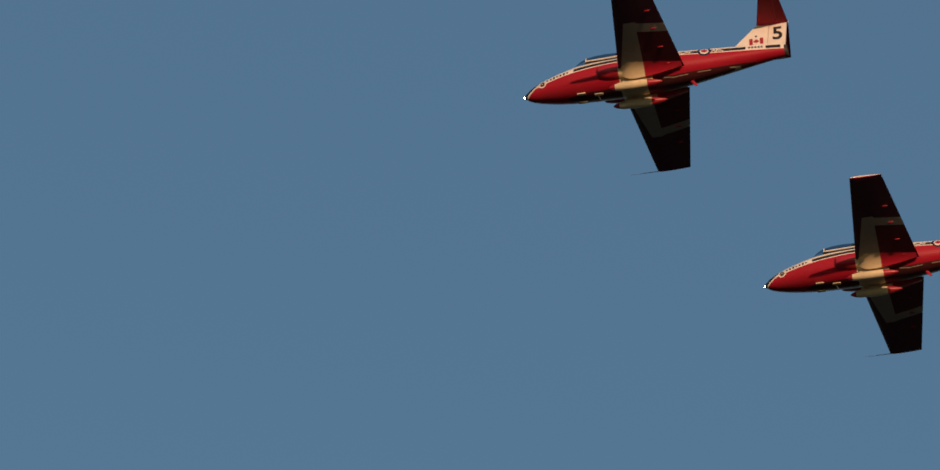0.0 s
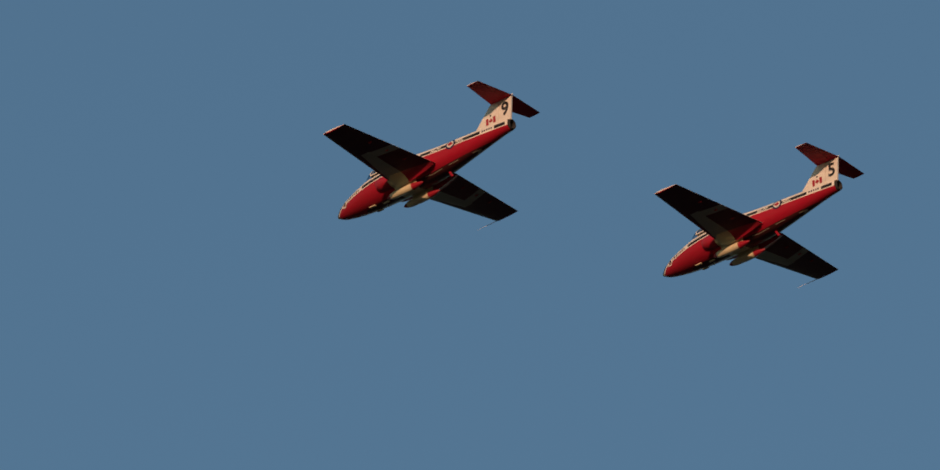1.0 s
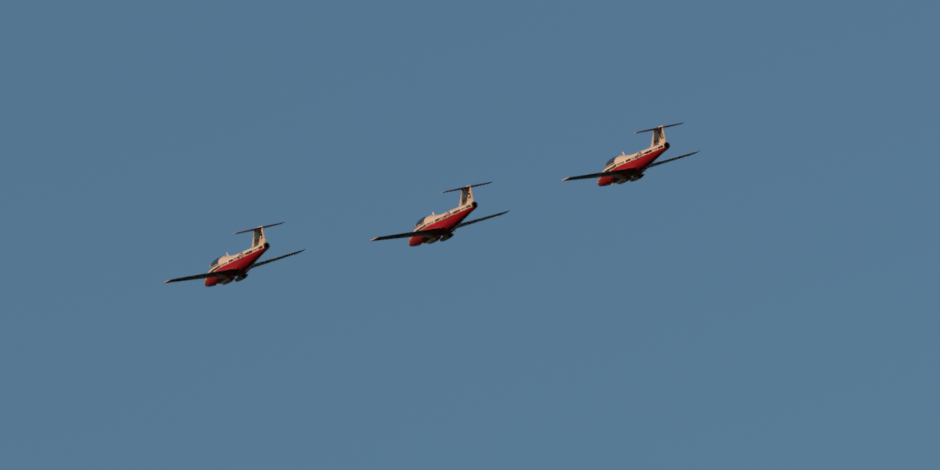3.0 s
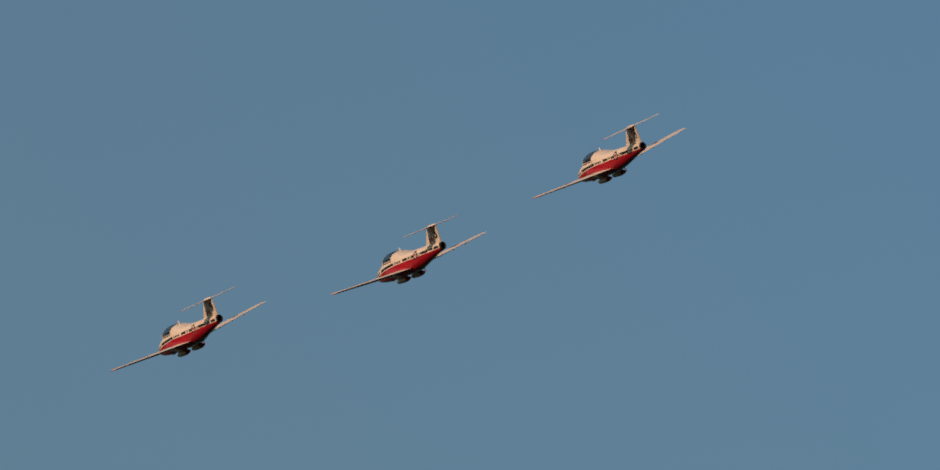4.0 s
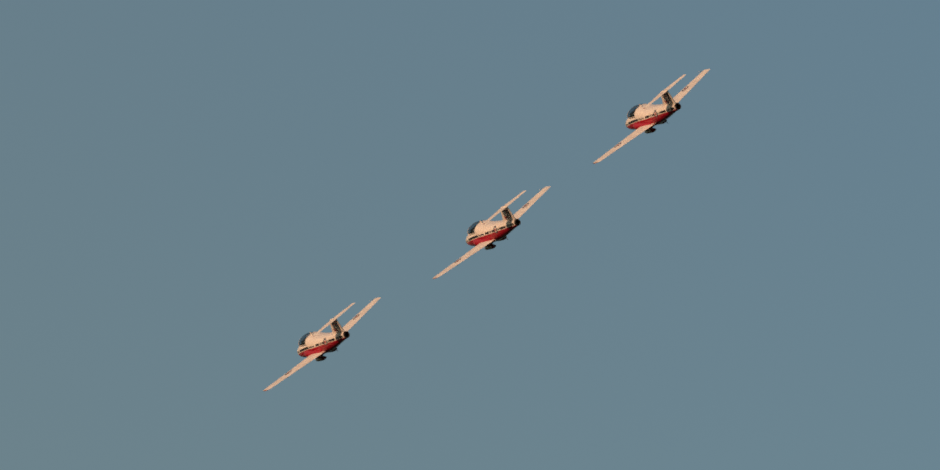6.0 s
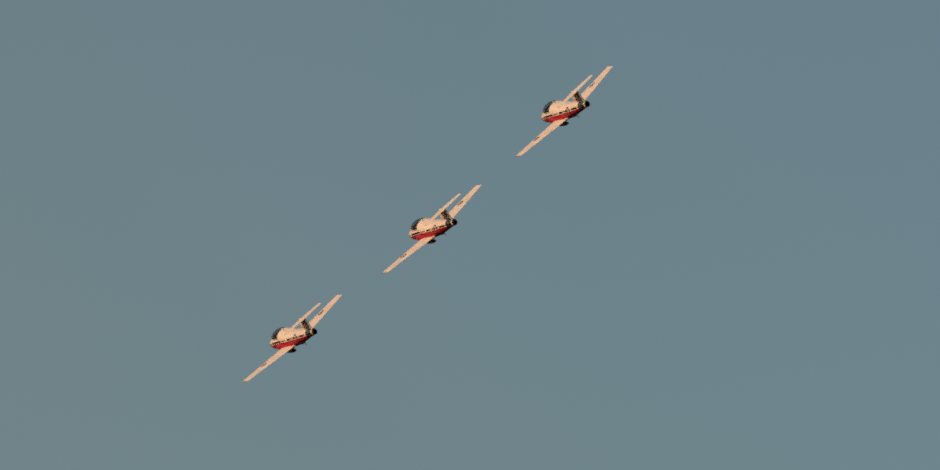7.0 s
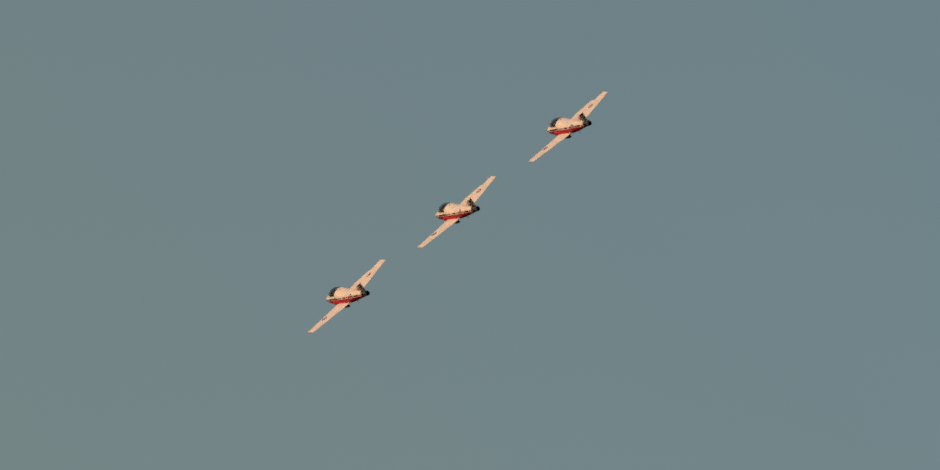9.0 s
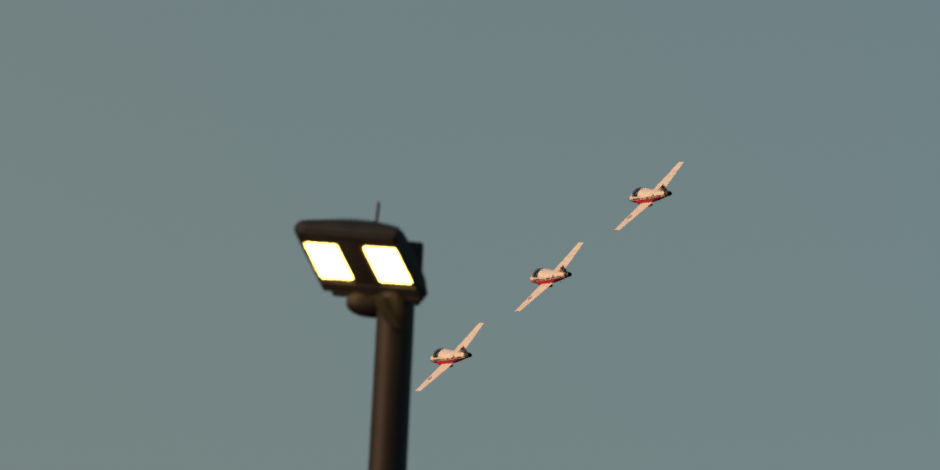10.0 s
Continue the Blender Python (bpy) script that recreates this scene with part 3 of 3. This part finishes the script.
def build_jet():
    jet = new("jet_aeroplane")
    jet.empty_display_size = 2
    xs = [-5.08 + (0.9 + 5.08) * i / 30 for i in range(31)] + [0.95, 1.0] + [1.0 + 3.7 * i / 26 for i in range(1, 27)] + [4.73, 4.76]
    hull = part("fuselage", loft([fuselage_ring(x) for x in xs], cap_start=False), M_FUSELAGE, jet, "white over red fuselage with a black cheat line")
    cap = [(0.072 * math.cos(radians(q)), max(0.004, 0.072 * math.sin(radians(q)))) for q in (46, 38, 30, 22, 14, 7, 0)]
    part("landing_light", turned(cap, (4.71, 0, -0.335), 16), M_LENS, hull, "lit landing light in the nose")
    part("lamp_collar", turned([(-0.02, 0.085), (0.03, 0.078), (0.049, 0.054)], (4.71, 0, -0.335), 16), M_STEEL, hull, "bare metal lamp ring")
    for side in (1, -1):
        roundel(hull, lambda bm, proud, q=side: on_side(bm, q, -2.12, 0.275, proud), 0.245)
        for text, x, w in (("RCAF", -1.38, 0.5), ("ARC", -2.62, 0.36)):
            part("lettering", on_side(words(text, 0.225, 0.007), side, x, 0.270, 0.008), M_WHITE, hull, "white capital letters on the cheat line")
        for i in range(5):
            part("serial_bar", on_side(bar(0.075, 0.09), side, -3.80 - 0.115 * i, 0.27, 0.008), M_NAVY, hull, "small dark serial marking")
        for i in range(7):
            part("script_bar", on_side(bar(0.07, 0.07 + 0.03 * (i % 3)), side, 3.82 - 0.13 * i, 0.25 - 0.022 * (3.82 - 0.13 * i) ** 2, 0.008), M_BLACK, hull, "dark script marking on the nose")
        part("nose_badge", on_side(disc(0.165, 24, 0.115), side, 4.02, -0.17, 0.008), M_WHITE, hull, "white ring of a nose badge")
        part("badge_figure", on_side(disc(0.085, 16, 0.03), side, 4.02, -0.16, 0.010), M_BLACK, hull, "dark figure in a nose badge")
        for i in range(4):
            part("name_bar", on_side(bar(0.15, 0.11), side, 0.42 - 0.22 * i, 0.26, 0.008), M_NAVY, hull, "small dark stencil")
        build_wing(jet, side)
        build_intake(jet, side)
        build_root_fairing(jet, side)
        # smoke pods under the wing roots
        pod = part("smoke_pod", turned([(0.06, 0.158), (0.2, 0.168), (0.6, 0.172), (1.1, 0.155), (1.28, 0.125)], (0, side * 0.53, -0.90), 20), M_CREAM, jet, "cream smoke oil tank")
        part("pod_nose", turned([(1.285, 0.123), (1.40, 0.088), (1.48, 0.045), (1.52, 0.008)], (0, side * 0.53, -0.90), 20), M_RED, pod, "red pod nose")
        part("pod_tail", turned([(-0.52, 0.008), (-0.46, 0.045), (-0.25, 0.105), (-0.05, 0.143), (0.055, 0.157)], (0, side * 0.53, -0.90), 20), M_RED, pod, "red pod end")
        part("pod_pylon", loft([[(x, side * 0.53 + y, z) for x, y in ((-0.15, 0), (0.1, 0.05), (0.5, 0.06), (0.9, 0.03), (1.0, 0), (0.9, -0.03), (0.5, -0.06), (0.1, -0.05))] for z in (-0.80, -0.40)]), M_CREAM, pod)
    build_canopy(jet)
    build_tail(jet)
    nozzle = part("exhaust_nozzle", loft([ring((x, 0, 0.205), 0, r * 0.87, 24, 1.13) for x, r in ((-4.95, 0.250), (-5.15, 0.240), (-5.19, 0.230), (-5.19, 0.205), (-5.05, 0.19), (-4.7, 0.17))], cap_start=False), M_DUCT, jet, "sooty black jet pipe")
    part("pipe_core", turned([(-4.9, 0.02), (-4.7, 0.1), (-4.65, 0.11)], (0, 0, 0.205), 14), M_DUCT, nozzle)
    blade = part("spine_aerial", loft([[(x + 0.10 * u, y * (1 - 0.5 * u), 0.74 + 0.32 * u) for x, y in ((0.42, 0), (0.50, 0.02), (0.60, 0), (0.50, -0.02))] for u in (0, 1)]), M_WHITE, jet, "white blade aerial")
    part("belly_aerial", loft([[(x - 0.20 * u, y * (1 - 0.4 * u), -0.58 - 0.33 * u) for x, y in ((-1.46, 0), (-1.50, 0.018), (-1.58, 0), (-1.50, -0.018))] for u in (0, 1)]), M_RED, jet, "red blade aerial under the belly")
    part("belly_mast", rod((2.0, 0, -0.72), (1.9, 0, -0.95), 0.025, 0.012), M_STEEL, jet)
    for x, y in ((2.6, 0.24), (2.6, -0.24), (1.95, 0.1)):
        part("belly_hatch", box((x - 0.16, y - 0.05, -0.765), (x + 0.16, y + 0.05, -0.72), 0.01), M_CREAM, jet, "pale hatch under the nose")
    return jet


def number_on(jet, text):
    fin = [o for o in jet.children if o.name.startswith("fin")][0]
    for side in (1, -1):
        for i, figure in enumerate(text):
            x = -4.85 - side * 0.22 * (i - (len(text) - 1) / 2)
            part("tail_number", on_side(words(figure, 0.84, 0.02), side, x, 1.05, 0.012, 0.045), M_BLACK, fin, "black figure on the rudder")


# ---- ground ----
def build_ground():
    bm = bmesh.new()
    bmesh.ops.create_grid(bm, x_segments=60, y_segments=60, size=4500)
    for v in bm.verts:
        d = v.co.xy.length
        v.co.z = (noise.noise(v.co * 0.0011) * 5.0) * min(1.0, max(0.0, (d - 250) / 600))
    g = part("ground", bm, M_GRASS, None)
    tagged(g, "open airfield of short dry grass", "ground", kind="structure")


build_ground()

nine = build_jet()
five = copy_thing(nine, pose(0, 0, 0))
eleven = copy_thing(nine, pose(0, 0, 0))
for jet, text in ((nine, "9"), (five, "5"), (eleven, "11")):
    number_on(jet, text)
    tagged(jet, "red and white jet trainer with black %s on its rudder" % text, "jet aeroplane", "display jets in formation")


# ---- the floodlight on its mast ----
def build_floodlight():
    mast = new("floodlight_mast")
    mast.location = (-0.392, 60.0, 0)
    rings = []
    for z, r in ((0.0, 0.150), (3.0, 0.142), (8.0, 0.122), (13.1, 0.106), (14.807, 0.100), (14.925, 0.098)):
        rings.append(ring((0, 0, z), 2, r, 32))
    part("pole", loft(rings), M_BRONZE, mast, "dark bronze tapered steel pole")
    part("base_plate", box((-0.28, -0.28, 0.0), (0.28, 0.28, 0.04), 0.01), M_BRONZE, mast)
    part("hand_hole_cover", box((-0.06, -0.165, 0.5), (0.06, -0.135, 0.72), 0.01), M_BRONZE, mast)
    # the head's own axes: across, down the face, back from the face
    yaw, tilt = radians(-35), radians(60)
    across = Vector((math.cos(yaw), math.sin(yaw), 0))
    flat = Vector((-math.sin(yaw), math.cos(yaw), 0))
    down = flat * math.sin(tilt) - Vector((0, 0, 1)) * math.cos(tilt)
    back = across.cross(down)
    if back.z < 0:
        back = -back
    axes = Matrix((across, down, back)).transposed().to_4x4()
    at = Matrix.Translation((-0.221, -0.13, 15.090)) @ Matrix.Rotation(radians(10), 4, "Y") @ axes

    def place(bm):
        bm.transform(at)
        return bm

    def crown(u):
        return 0.085 + 0.052 * math.sin(math.pi * u) ** 0.8 - 0.012 * u
    # housing: a shallow shell, higher in the middle and rounded at its outer end
    rings = []
    for u in [i / 20 for i in range(21)]:
        a = -0.322 + 0.657 * u
        lift = crown(u)
        inset = 0.05 * max(0.0, 1 - u / 0.12) ** 2
        ends = 0.10 * (1 - u) / lift
        rings.append([(p[0] - ends * p[2], p[1], p[2]) for p in [(a, -0.185 + inset, 0), (a, -0.192 + inset, 0.03), (a, -0.182 + inset, lift * 0.7), (a, -0.155 + inset, lift * 0.92), (a, -0.09, lift), (a, 0.09, lift), (a, 0.19 - inset, lift * 0.8), (a, 0.245 - inset, 0.03), (a, 0.24 - inset, 0)]])
    head = part("lamp_head", place(loft(rings)), M_HOUSING, mast, "dark grey floodlight housing tilted downward")
    for i in range(19):
        a = -0.262 + 0.030 * i
        v = (a + 0.322) / 0.657
        top = crown(v)
        part("cooling_fin", place(box((a - 0.005, -0.15, 0.05), (a + 0.005, 0.12, top + 0.013), 0.002)), M_HOUSING, head)
    bez = bmesh.new()
    for lo, hi in (((-0.315, -0.180, -0.022), (0.33, -0.116, -0.002)), ((-0.315, 0.174, -0.026), (0.33, 0.238, -0.002)), ((-0.318, -0.115, -0.022), (-0.309, 0.173, -0.002)), ((0.318, -0.115, -0.022), (0.334, 0.173, -0.002)), ((-0.070, -0.115, -0.022), (0.082, 0.173, -0.002))):
        box(lo, hi, 0.003, bez)
    part("bezel", place(bez), M_HOUSING, head)
    for mid in (-0.190, 0.200):
        board = part("led_board", place(box((mid - 0.116, -0.110, -0.010), (mid + 0.116, 0.170, -0.003), 0.002)), M_STEEL, head)
        for i in range(5):
            for j in range(6):
                x, y = mid - 0.082 + 0.042 * i, -0.072 + 0.0398 * j
                bm = bmesh.new()
                bmesh.ops.create_uvsphere(bm, u_segments=10, v_segments=6, radius=0.0268, matrix=Matrix.Translation((x, y, -0.012)) @ Matrix.Diagonal((1, 1.06, 0.5, 1)))
                part("led_lens", place(bm), M_LED, board, "lit warm white lens")
    part("driver_box", box((0.02, -0.06, 14.90), (0.130, 0.14, 15.215), 0.025), M_HOUSING, head, "driver box on the housing's end")
    part("rear_cowl", place(box((-0.27, 0.240, -0.03), (0.325, 0.275, 0.05), 0.015)), M_HOUSING, head, "lower cowl of the housing")
    part("sensor_rod", rod((-0.135, -0.05, 15.17), (-0.119, -0.05, 15.415), 0.010, 0.008), M_HOUSING, head, "thin upright rod")
    neck = part("knuckle", turned([(-0.175, 0.015), (-0.165, 0.035), (-0.14, 0.055), (-0.10, 0.07), (-0.04, 0.077), (0.06, 0.078), (0.09, 0.06)], (-0.09, 0.09, 14.895), 24), M_BRONZE, mast, "rounded mounting knuckle")
    arm = loft([[(x + dx, y, z) for dx, y in ((-0.026, -0.118), (0.026, -0.118), (0.026, -0.080), (-0.026, -0.080))] for x, z in ((-0.10, 14.90), (-0.075, 14.84), (-0.03, 14.77), (0.01, 14.725))])
    part("brace", arm, M_BRONZE, neck, "curved steel brace on the pole")
    part("bracket", box((-0.085, -0.05, 14.86), (0.085, 0.10, 15.015), 0.03), M_BRONZE, neck)
    tagged(mast, "tall dark bronze mast with a lit two-panel floodlight on top", "floodlight")


build_floodlight()

# ---- flight ----
NINE_ROWS = [
    (0.00, pose(322.63, 74.72, 251.25, 5.00, 2.38, 91.58)),
    (0.20, pose(321.07, 115.78, 251.55, 3.36, 1.91, 90.98)),
    (0.50, pose(319.37, 178.03, 251.21, 1.00, 1.29, 90.32)),
    (0.70, pose(318.31, 219.53, 251.07, -0.46, 1.19, 89.97)),
    (1.00, pose(317.55, 280.76, 251.50, -3.04, 0.98, 89.48)),
    (1.20, pose(318.37, 320.51, 252.33, -5.31, 0.44, 89.14)),
    (1.50, pose(321.25, 380.02, 253.88, -8.73, -0.63, 88.63)),
    (1.70, pose(323.29, 420.78, 254.70, -10.44, -1.22, 88.34)),
    (2.00, pose(325.75, 483.25, 255.71, -12.66, -1.90, 88.26)),
    (2.25, pose(327.17, 535.61, 256.87, -14.81, -2.40, 88.75)),
    (2.50, pose(328.31, 587.58, 258.61, -16.77, -2.83, 89.59)),
    (2.70, pose(329.11, 628.75, 260.54, -17.96, -3.14, 90.29)),
    (3.00, pose(328.72, 690.88, 264.03, -20.42, -3.83, 90.93)),
    (3.25, pose(306.19, 697.67, 251.07, -22.95, -4.51, 91.31)),
    (3.50, pose(274.87, 677.49, 231.24, -25.46, -5.13, 91.75)),
    (3.80, pose(244.33, 657.22, 212.33, -27.84, -5.52, 92.61)),
    (4.00, pose(227.99, 648.44, 202.61, -28.93, -5.53, 93.42)),
    (4.20, pose(209.72, 632.13, 190.98, -30.28, -5.76, 93.88)),
    (4.50, pose(186.12, 611.32, 176.41, -32.58, -6.36, 94.48)),
    (4.70, pose(183.14, 633.81, 178.37, -33.94, -6.62, 95.33)),
    (5.00, pose(178.04, 667.18, 181.46, -35.85, -6.83, 96.84)),
    (5.20, pose(175.03, 691.75, 184.27, -37.21, -7.00, 97.48)),
    (5.50, pose(169.99, 728.53, 188.67, -39.21, -7.26, 98.38)),
    (5.60, pose(168.14, 740.78, 190.21, -39.80, -7.31, 98.82)),
    (5.70, pose(166.24, 753.04, 191.73, -40.35, -7.36, 99.25)),
    (6.00, pose(160.39, 789.92, 196.39, -41.82, -7.52, 100.42)),
    (6.25, pose(155.15, 820.66, 200.42, -42.84, -7.67, 101.34)),
    (6.50, pose(149.30, 851.31, 204.55, -43.66, -7.84, 102.28)),
    (6.80, pose(141.09, 887.82, 209.61, -44.34, -8.03, 103.52)),
    (7.00, pose(134.85, 911.93, 213.13, -44.67, -8.16, 104.44)),
    (7.30, pose(125.27, 947.83, 218.82, -45.21, -8.45, 105.84)),
    (7.50, pose(118.54, 971.59, 222.89, -45.55, -8.65, 106.82)),
    (7.80, pose(107.50, 1006.95, 229.30, -45.96, -8.82, 108.42)),
    (8.00, pose(99.57, 1030.31, 233.70, -46.37, -8.85, 109.47)),
    (8.20, pose(91.28, 1053.47, 238.19, -46.99, -8.80, 110.45)),
    (8.50, pose(78.12, 1087.92, 244.94, -48.12, -8.71, 111.82)),
    (8.70, pose(68.87, 1110.72, 249.42, -48.82, -8.71, 112.67)),
    (9.00, pose(54.43, 1144.64, 256.03, -49.71, -8.77, 113.89)),
    (9.20, pose(44.64, 1167.12, 260.25, -50.20, -8.84, 114.64)),
    (9.50, pose(29.49, 1200.67, 266.14, -50.75, -8.93, 115.83)),
    (9.70, pose(17.21, 1223.18, 268.84, -51.02, -8.98, 116.81)),
    (10.00, pose(-2.03, 1256.82, 272.11, -51.39, -9.00, 118.46)),
]
FIVE_ROWS = [
    (0.00, pose(343.27, 69.87, 255.50, 4.75, 2.61, 92.53)),
    (0.20, pose(341.09, 111.44, 255.44, 3.20, 2.08, 91.94)),
    (0.50, pose(338.41, 174.32, 254.56, 1.19, 0.63, 91.02)),
    (0.70, pose(336.59, 215.98, 254.27, -0.25, 0.60, 90.63)),
    (1.00, pose(334.74, 277.12, 254.75, -3.04, 1.07, 90.27)),
    (1.20, pose(334.99, 316.72, 255.63, -5.49, 0.72, 90.05)),
    (1.50, pose(337.18, 375.96, 257.19, -9.24, -0.45, 89.69)),
    (1.70, pose(338.80, 416.53, 257.95, -11.24, -1.16, 89.45)),
    (2.00, pose(340.63, 478.69, 258.86, -13.56, -2.01, 89.44)),
    (2.25, pose(341.56, 530.73, 259.97, -15.15, -2.58, 90.04)),
    (2.50, pose(342.27, 582.39, 261.76, -16.50, -2.92, 90.84)),
    (2.70, pose(342.77, 623.34, 263.80, -17.48, -3.03, 91.34)),
    (3.00, pose(341.88, 685.18, 267.36, -19.55, -3.54, 91.85)),
    (3.25, pose(318.92, 691.72, 254.42, -21.65, -4.24, 92.24)),
    (3.50, pose(287.27, 671.34, 234.69, -23.76, -4.99, 92.68)),
    (3.80, pose(256.52, 650.92, 216.13, -25.86, -5.65, 93.48)),
    (4.00, pose(240.11, 642.02, 206.79, -26.95, -5.82, 94.20)),
    (4.20, pose(221.66, 625.67, 195.55, -28.42, -5.95, 94.76)),
    (4.50, pose(197.78, 604.89, 181.48, -30.84, -6.21, 95.47)),
    (4.70, pose(194.74, 627.34, 183.68, -32.10, -6.40, 96.09)),
    (5.00, pose(189.61, 660.62, 187.16, -34.03, -6.68, 97.14)),
    (5.20, pose(186.46, 685.12, 190.34, -35.81, -6.88, 97.77)),
    (5.50, pose(181.18, 721.83, 195.22, -38.40, -7.17, 98.81)),
    (5.60, pose(179.32, 734.06, 196.85, -39.01, -7.25, 99.24)),
    (5.70, pose(177.43, 746.29, 198.49, -39.62, -7.27, 99.66)),
    (6.00, pose(171.33, 783.14, 203.49, -41.38, -7.48, 100.66)),
    (6.25, pose(165.70, 813.92, 207.72, -42.70, -7.82, 101.34)),
    (6.50, pose(159.51, 844.61, 212.03, -43.80, -8.19, 102.09)),
    (6.80, pose(151.28, 881.09, 217.35, -44.74, -8.48, 103.31)),
    (7.00, pose(145.28, 905.11, 221.05, -45.12, -8.54, 104.34)),
    (7.30, pose(135.67, 941.00, 226.85, -45.33, -8.70, 105.59)),
    (7.50, pose(128.80, 964.79, 230.87, -45.43, -8.81, 106.42)),
    (7.80, pose(117.69, 1000.18, 237.17, -45.74, -8.78, 108.02)),
    (8.00, pose(109.80, 1023.55, 241.50, -46.03, -8.76, 109.11)),
    (8.20, pose(101.54, 1046.71, 245.97, -46.32, -8.80, 110.07)),
    (8.50, pose(88.42, 1081.17, 252.71, -46.91, -8.89, 111.39)),
    (8.70, pose(79.18, 1103.96, 257.19, -47.50, -8.89, 112.32)),
    (9.00, pose(64.77, 1137.88, 263.85, -48.59, -8.82, 113.72)),
    (9.20, pose(54.99, 1160.33, 268.17, -49.33, -8.84, 114.55)),
    (9.50, pose(39.87, 1193.85, 274.22, -50.35, -8.93, 115.76)),
    (9.70, pose(27.63, 1216.38, 276.98, -50.90, -8.93, 116.68)),
    (10.00, pose(8.51, 1250.06, 280.26, -51.63, -8.83, 118.15)),
]
ELEVEN_ROWS = [
    (0.00, pose(362.85, 64.62, 259.46, 3.61, 2.53, 92.82)),
    (0.20, pose(360.04, 106.70, 259.15, 2.02, 1.93, 92.44)),
    (0.50, pose(356.24, 169.99, 258.03, -0.04, 1.12, 92.07)),
    (0.70, pose(353.68, 211.76, 257.69, -1.45, 0.91, 91.88)),
    (1.00, pose(350.82, 272.87, 258.24, -3.90, 0.64, 91.58)),
    (1.20, pose(350.49, 312.37, 259.27, -5.82, 0.16, 91.31)),
    (1.50, pose(351.93, 371.41, 261.05, -8.94, -0.75, 90.96)),
    (1.70, pose(353.12, 411.83, 261.85, -11.00, -1.22, 90.86)),
    (2.00, pose(354.35, 473.71, 262.79, -13.70, -1.77, 90.97)),
    (2.25, pose(354.75, 525.45, 264.04, -15.29, -2.21, 91.32)),
    (2.50, pose(354.96, 576.82, 266.00, -16.43, -2.66, 91.88)),
    (2.70, pose(355.12, 617.58, 268.14, -17.31, -3.05, 92.38)),
    (3.00, pose(353.73, 679.14, 271.81, -19.73, -4.03, 92.57)),
    (3.25, pose(330.36, 685.41, 258.98, -22.46, -5.11, 92.37)),
    (3.50, pose(298.37, 664.85, 239.46, -25.29, -6.13, 92.19)),
    (3.80, pose(267.33, 644.30, 221.39, -28.09, -6.86, 92.47)),
    (4.00, pose(250.78, 635.34, 212.49, -29.44, -6.84, 93.06)),
    (4.20, pose(232.15, 618.98, 201.66, -31.01, -6.66, 93.57)),
    (4.50, pose(208.11, 598.28, 187.99, -33.17, -6.63, 94.29)),
    (4.70, pose(205.14, 620.73, 190.26, -33.92, -6.98, 95.08)),
    (5.00, pose(200.15, 654.03, 193.76, -35.11, -7.70, 96.43)),
    (5.20, pose(196.93, 678.58, 197.01, -36.72, -7.97, 97.24)),
    (5.50, pose(191.51, 715.31, 202.13, -39.35, -8.16, 98.43)),
    (5.60, pose(189.66, 727.52, 203.86, -39.98, -8.23, 98.87)),
    (5.70, pose(187.81, 739.72, 205.60, -40.55, -8.27, 99.30)),
    (6.00, pose(181.55, 776.58, 210.90, -42.29, -8.36, 100.27)),
    (6.25, pose(175.58, 807.44, 215.43, -43.69, -8.45, 100.89)),
    (6.50, pose(169.09, 838.19, 220.06, -44.90, -8.54, 101.56)),
    (6.80, pose(160.84, 874.66, 225.74, -45.94, -8.61, 102.75)),
    (7.00, pose(155.10, 898.60, 229.66, -46.39, -8.61, 103.82)),
    (7.30, pose(145.66, 934.43, 235.67, -47.08, -8.39, 105.24)),
    (7.50, pose(138.82, 958.23, 239.72, -47.38, -8.21, 106.22)),
    (7.80, pose(127.82, 993.66, 245.86, -47.28, -8.07, 108.01)),
    (8.00, pose(119.99, 1017.05, 250.04, -47.10, -8.06, 109.15)),
    (8.20, pose(111.77, 1040.26, 254.37, -47.00, -8.11, 110.04)),
    (8.50, pose(98.69, 1074.76, 260.92, -47.06, -8.32, 111.17)),
    (8.70, pose(89.53, 1097.59, 265.28, -47.19, -8.57, 112.00)),
    (9.00, pose(75.22, 1131.55, 271.83, -47.75, -8.92, 113.32)),
    (9.20, pose(65.45, 1154.00, 276.15, -48.45, -9.01, 114.16)),
    (9.50, pose(50.31, 1187.51, 282.29, -49.66, -9.03, 115.43)),
    (9.70, pose(38.09, 1210.06, 285.12, -50.31, -9.01, 116.41)),
    (10.00, pose(18.99, 1243.76, 288.51, -51.07, -9.00, 117.97)),
]


def motions():
    walk(nine, NINE_ROWS)
    walk(five, FIVE_ROWS)
    walk(eleven, ELEVEN_ROWS)


motions()
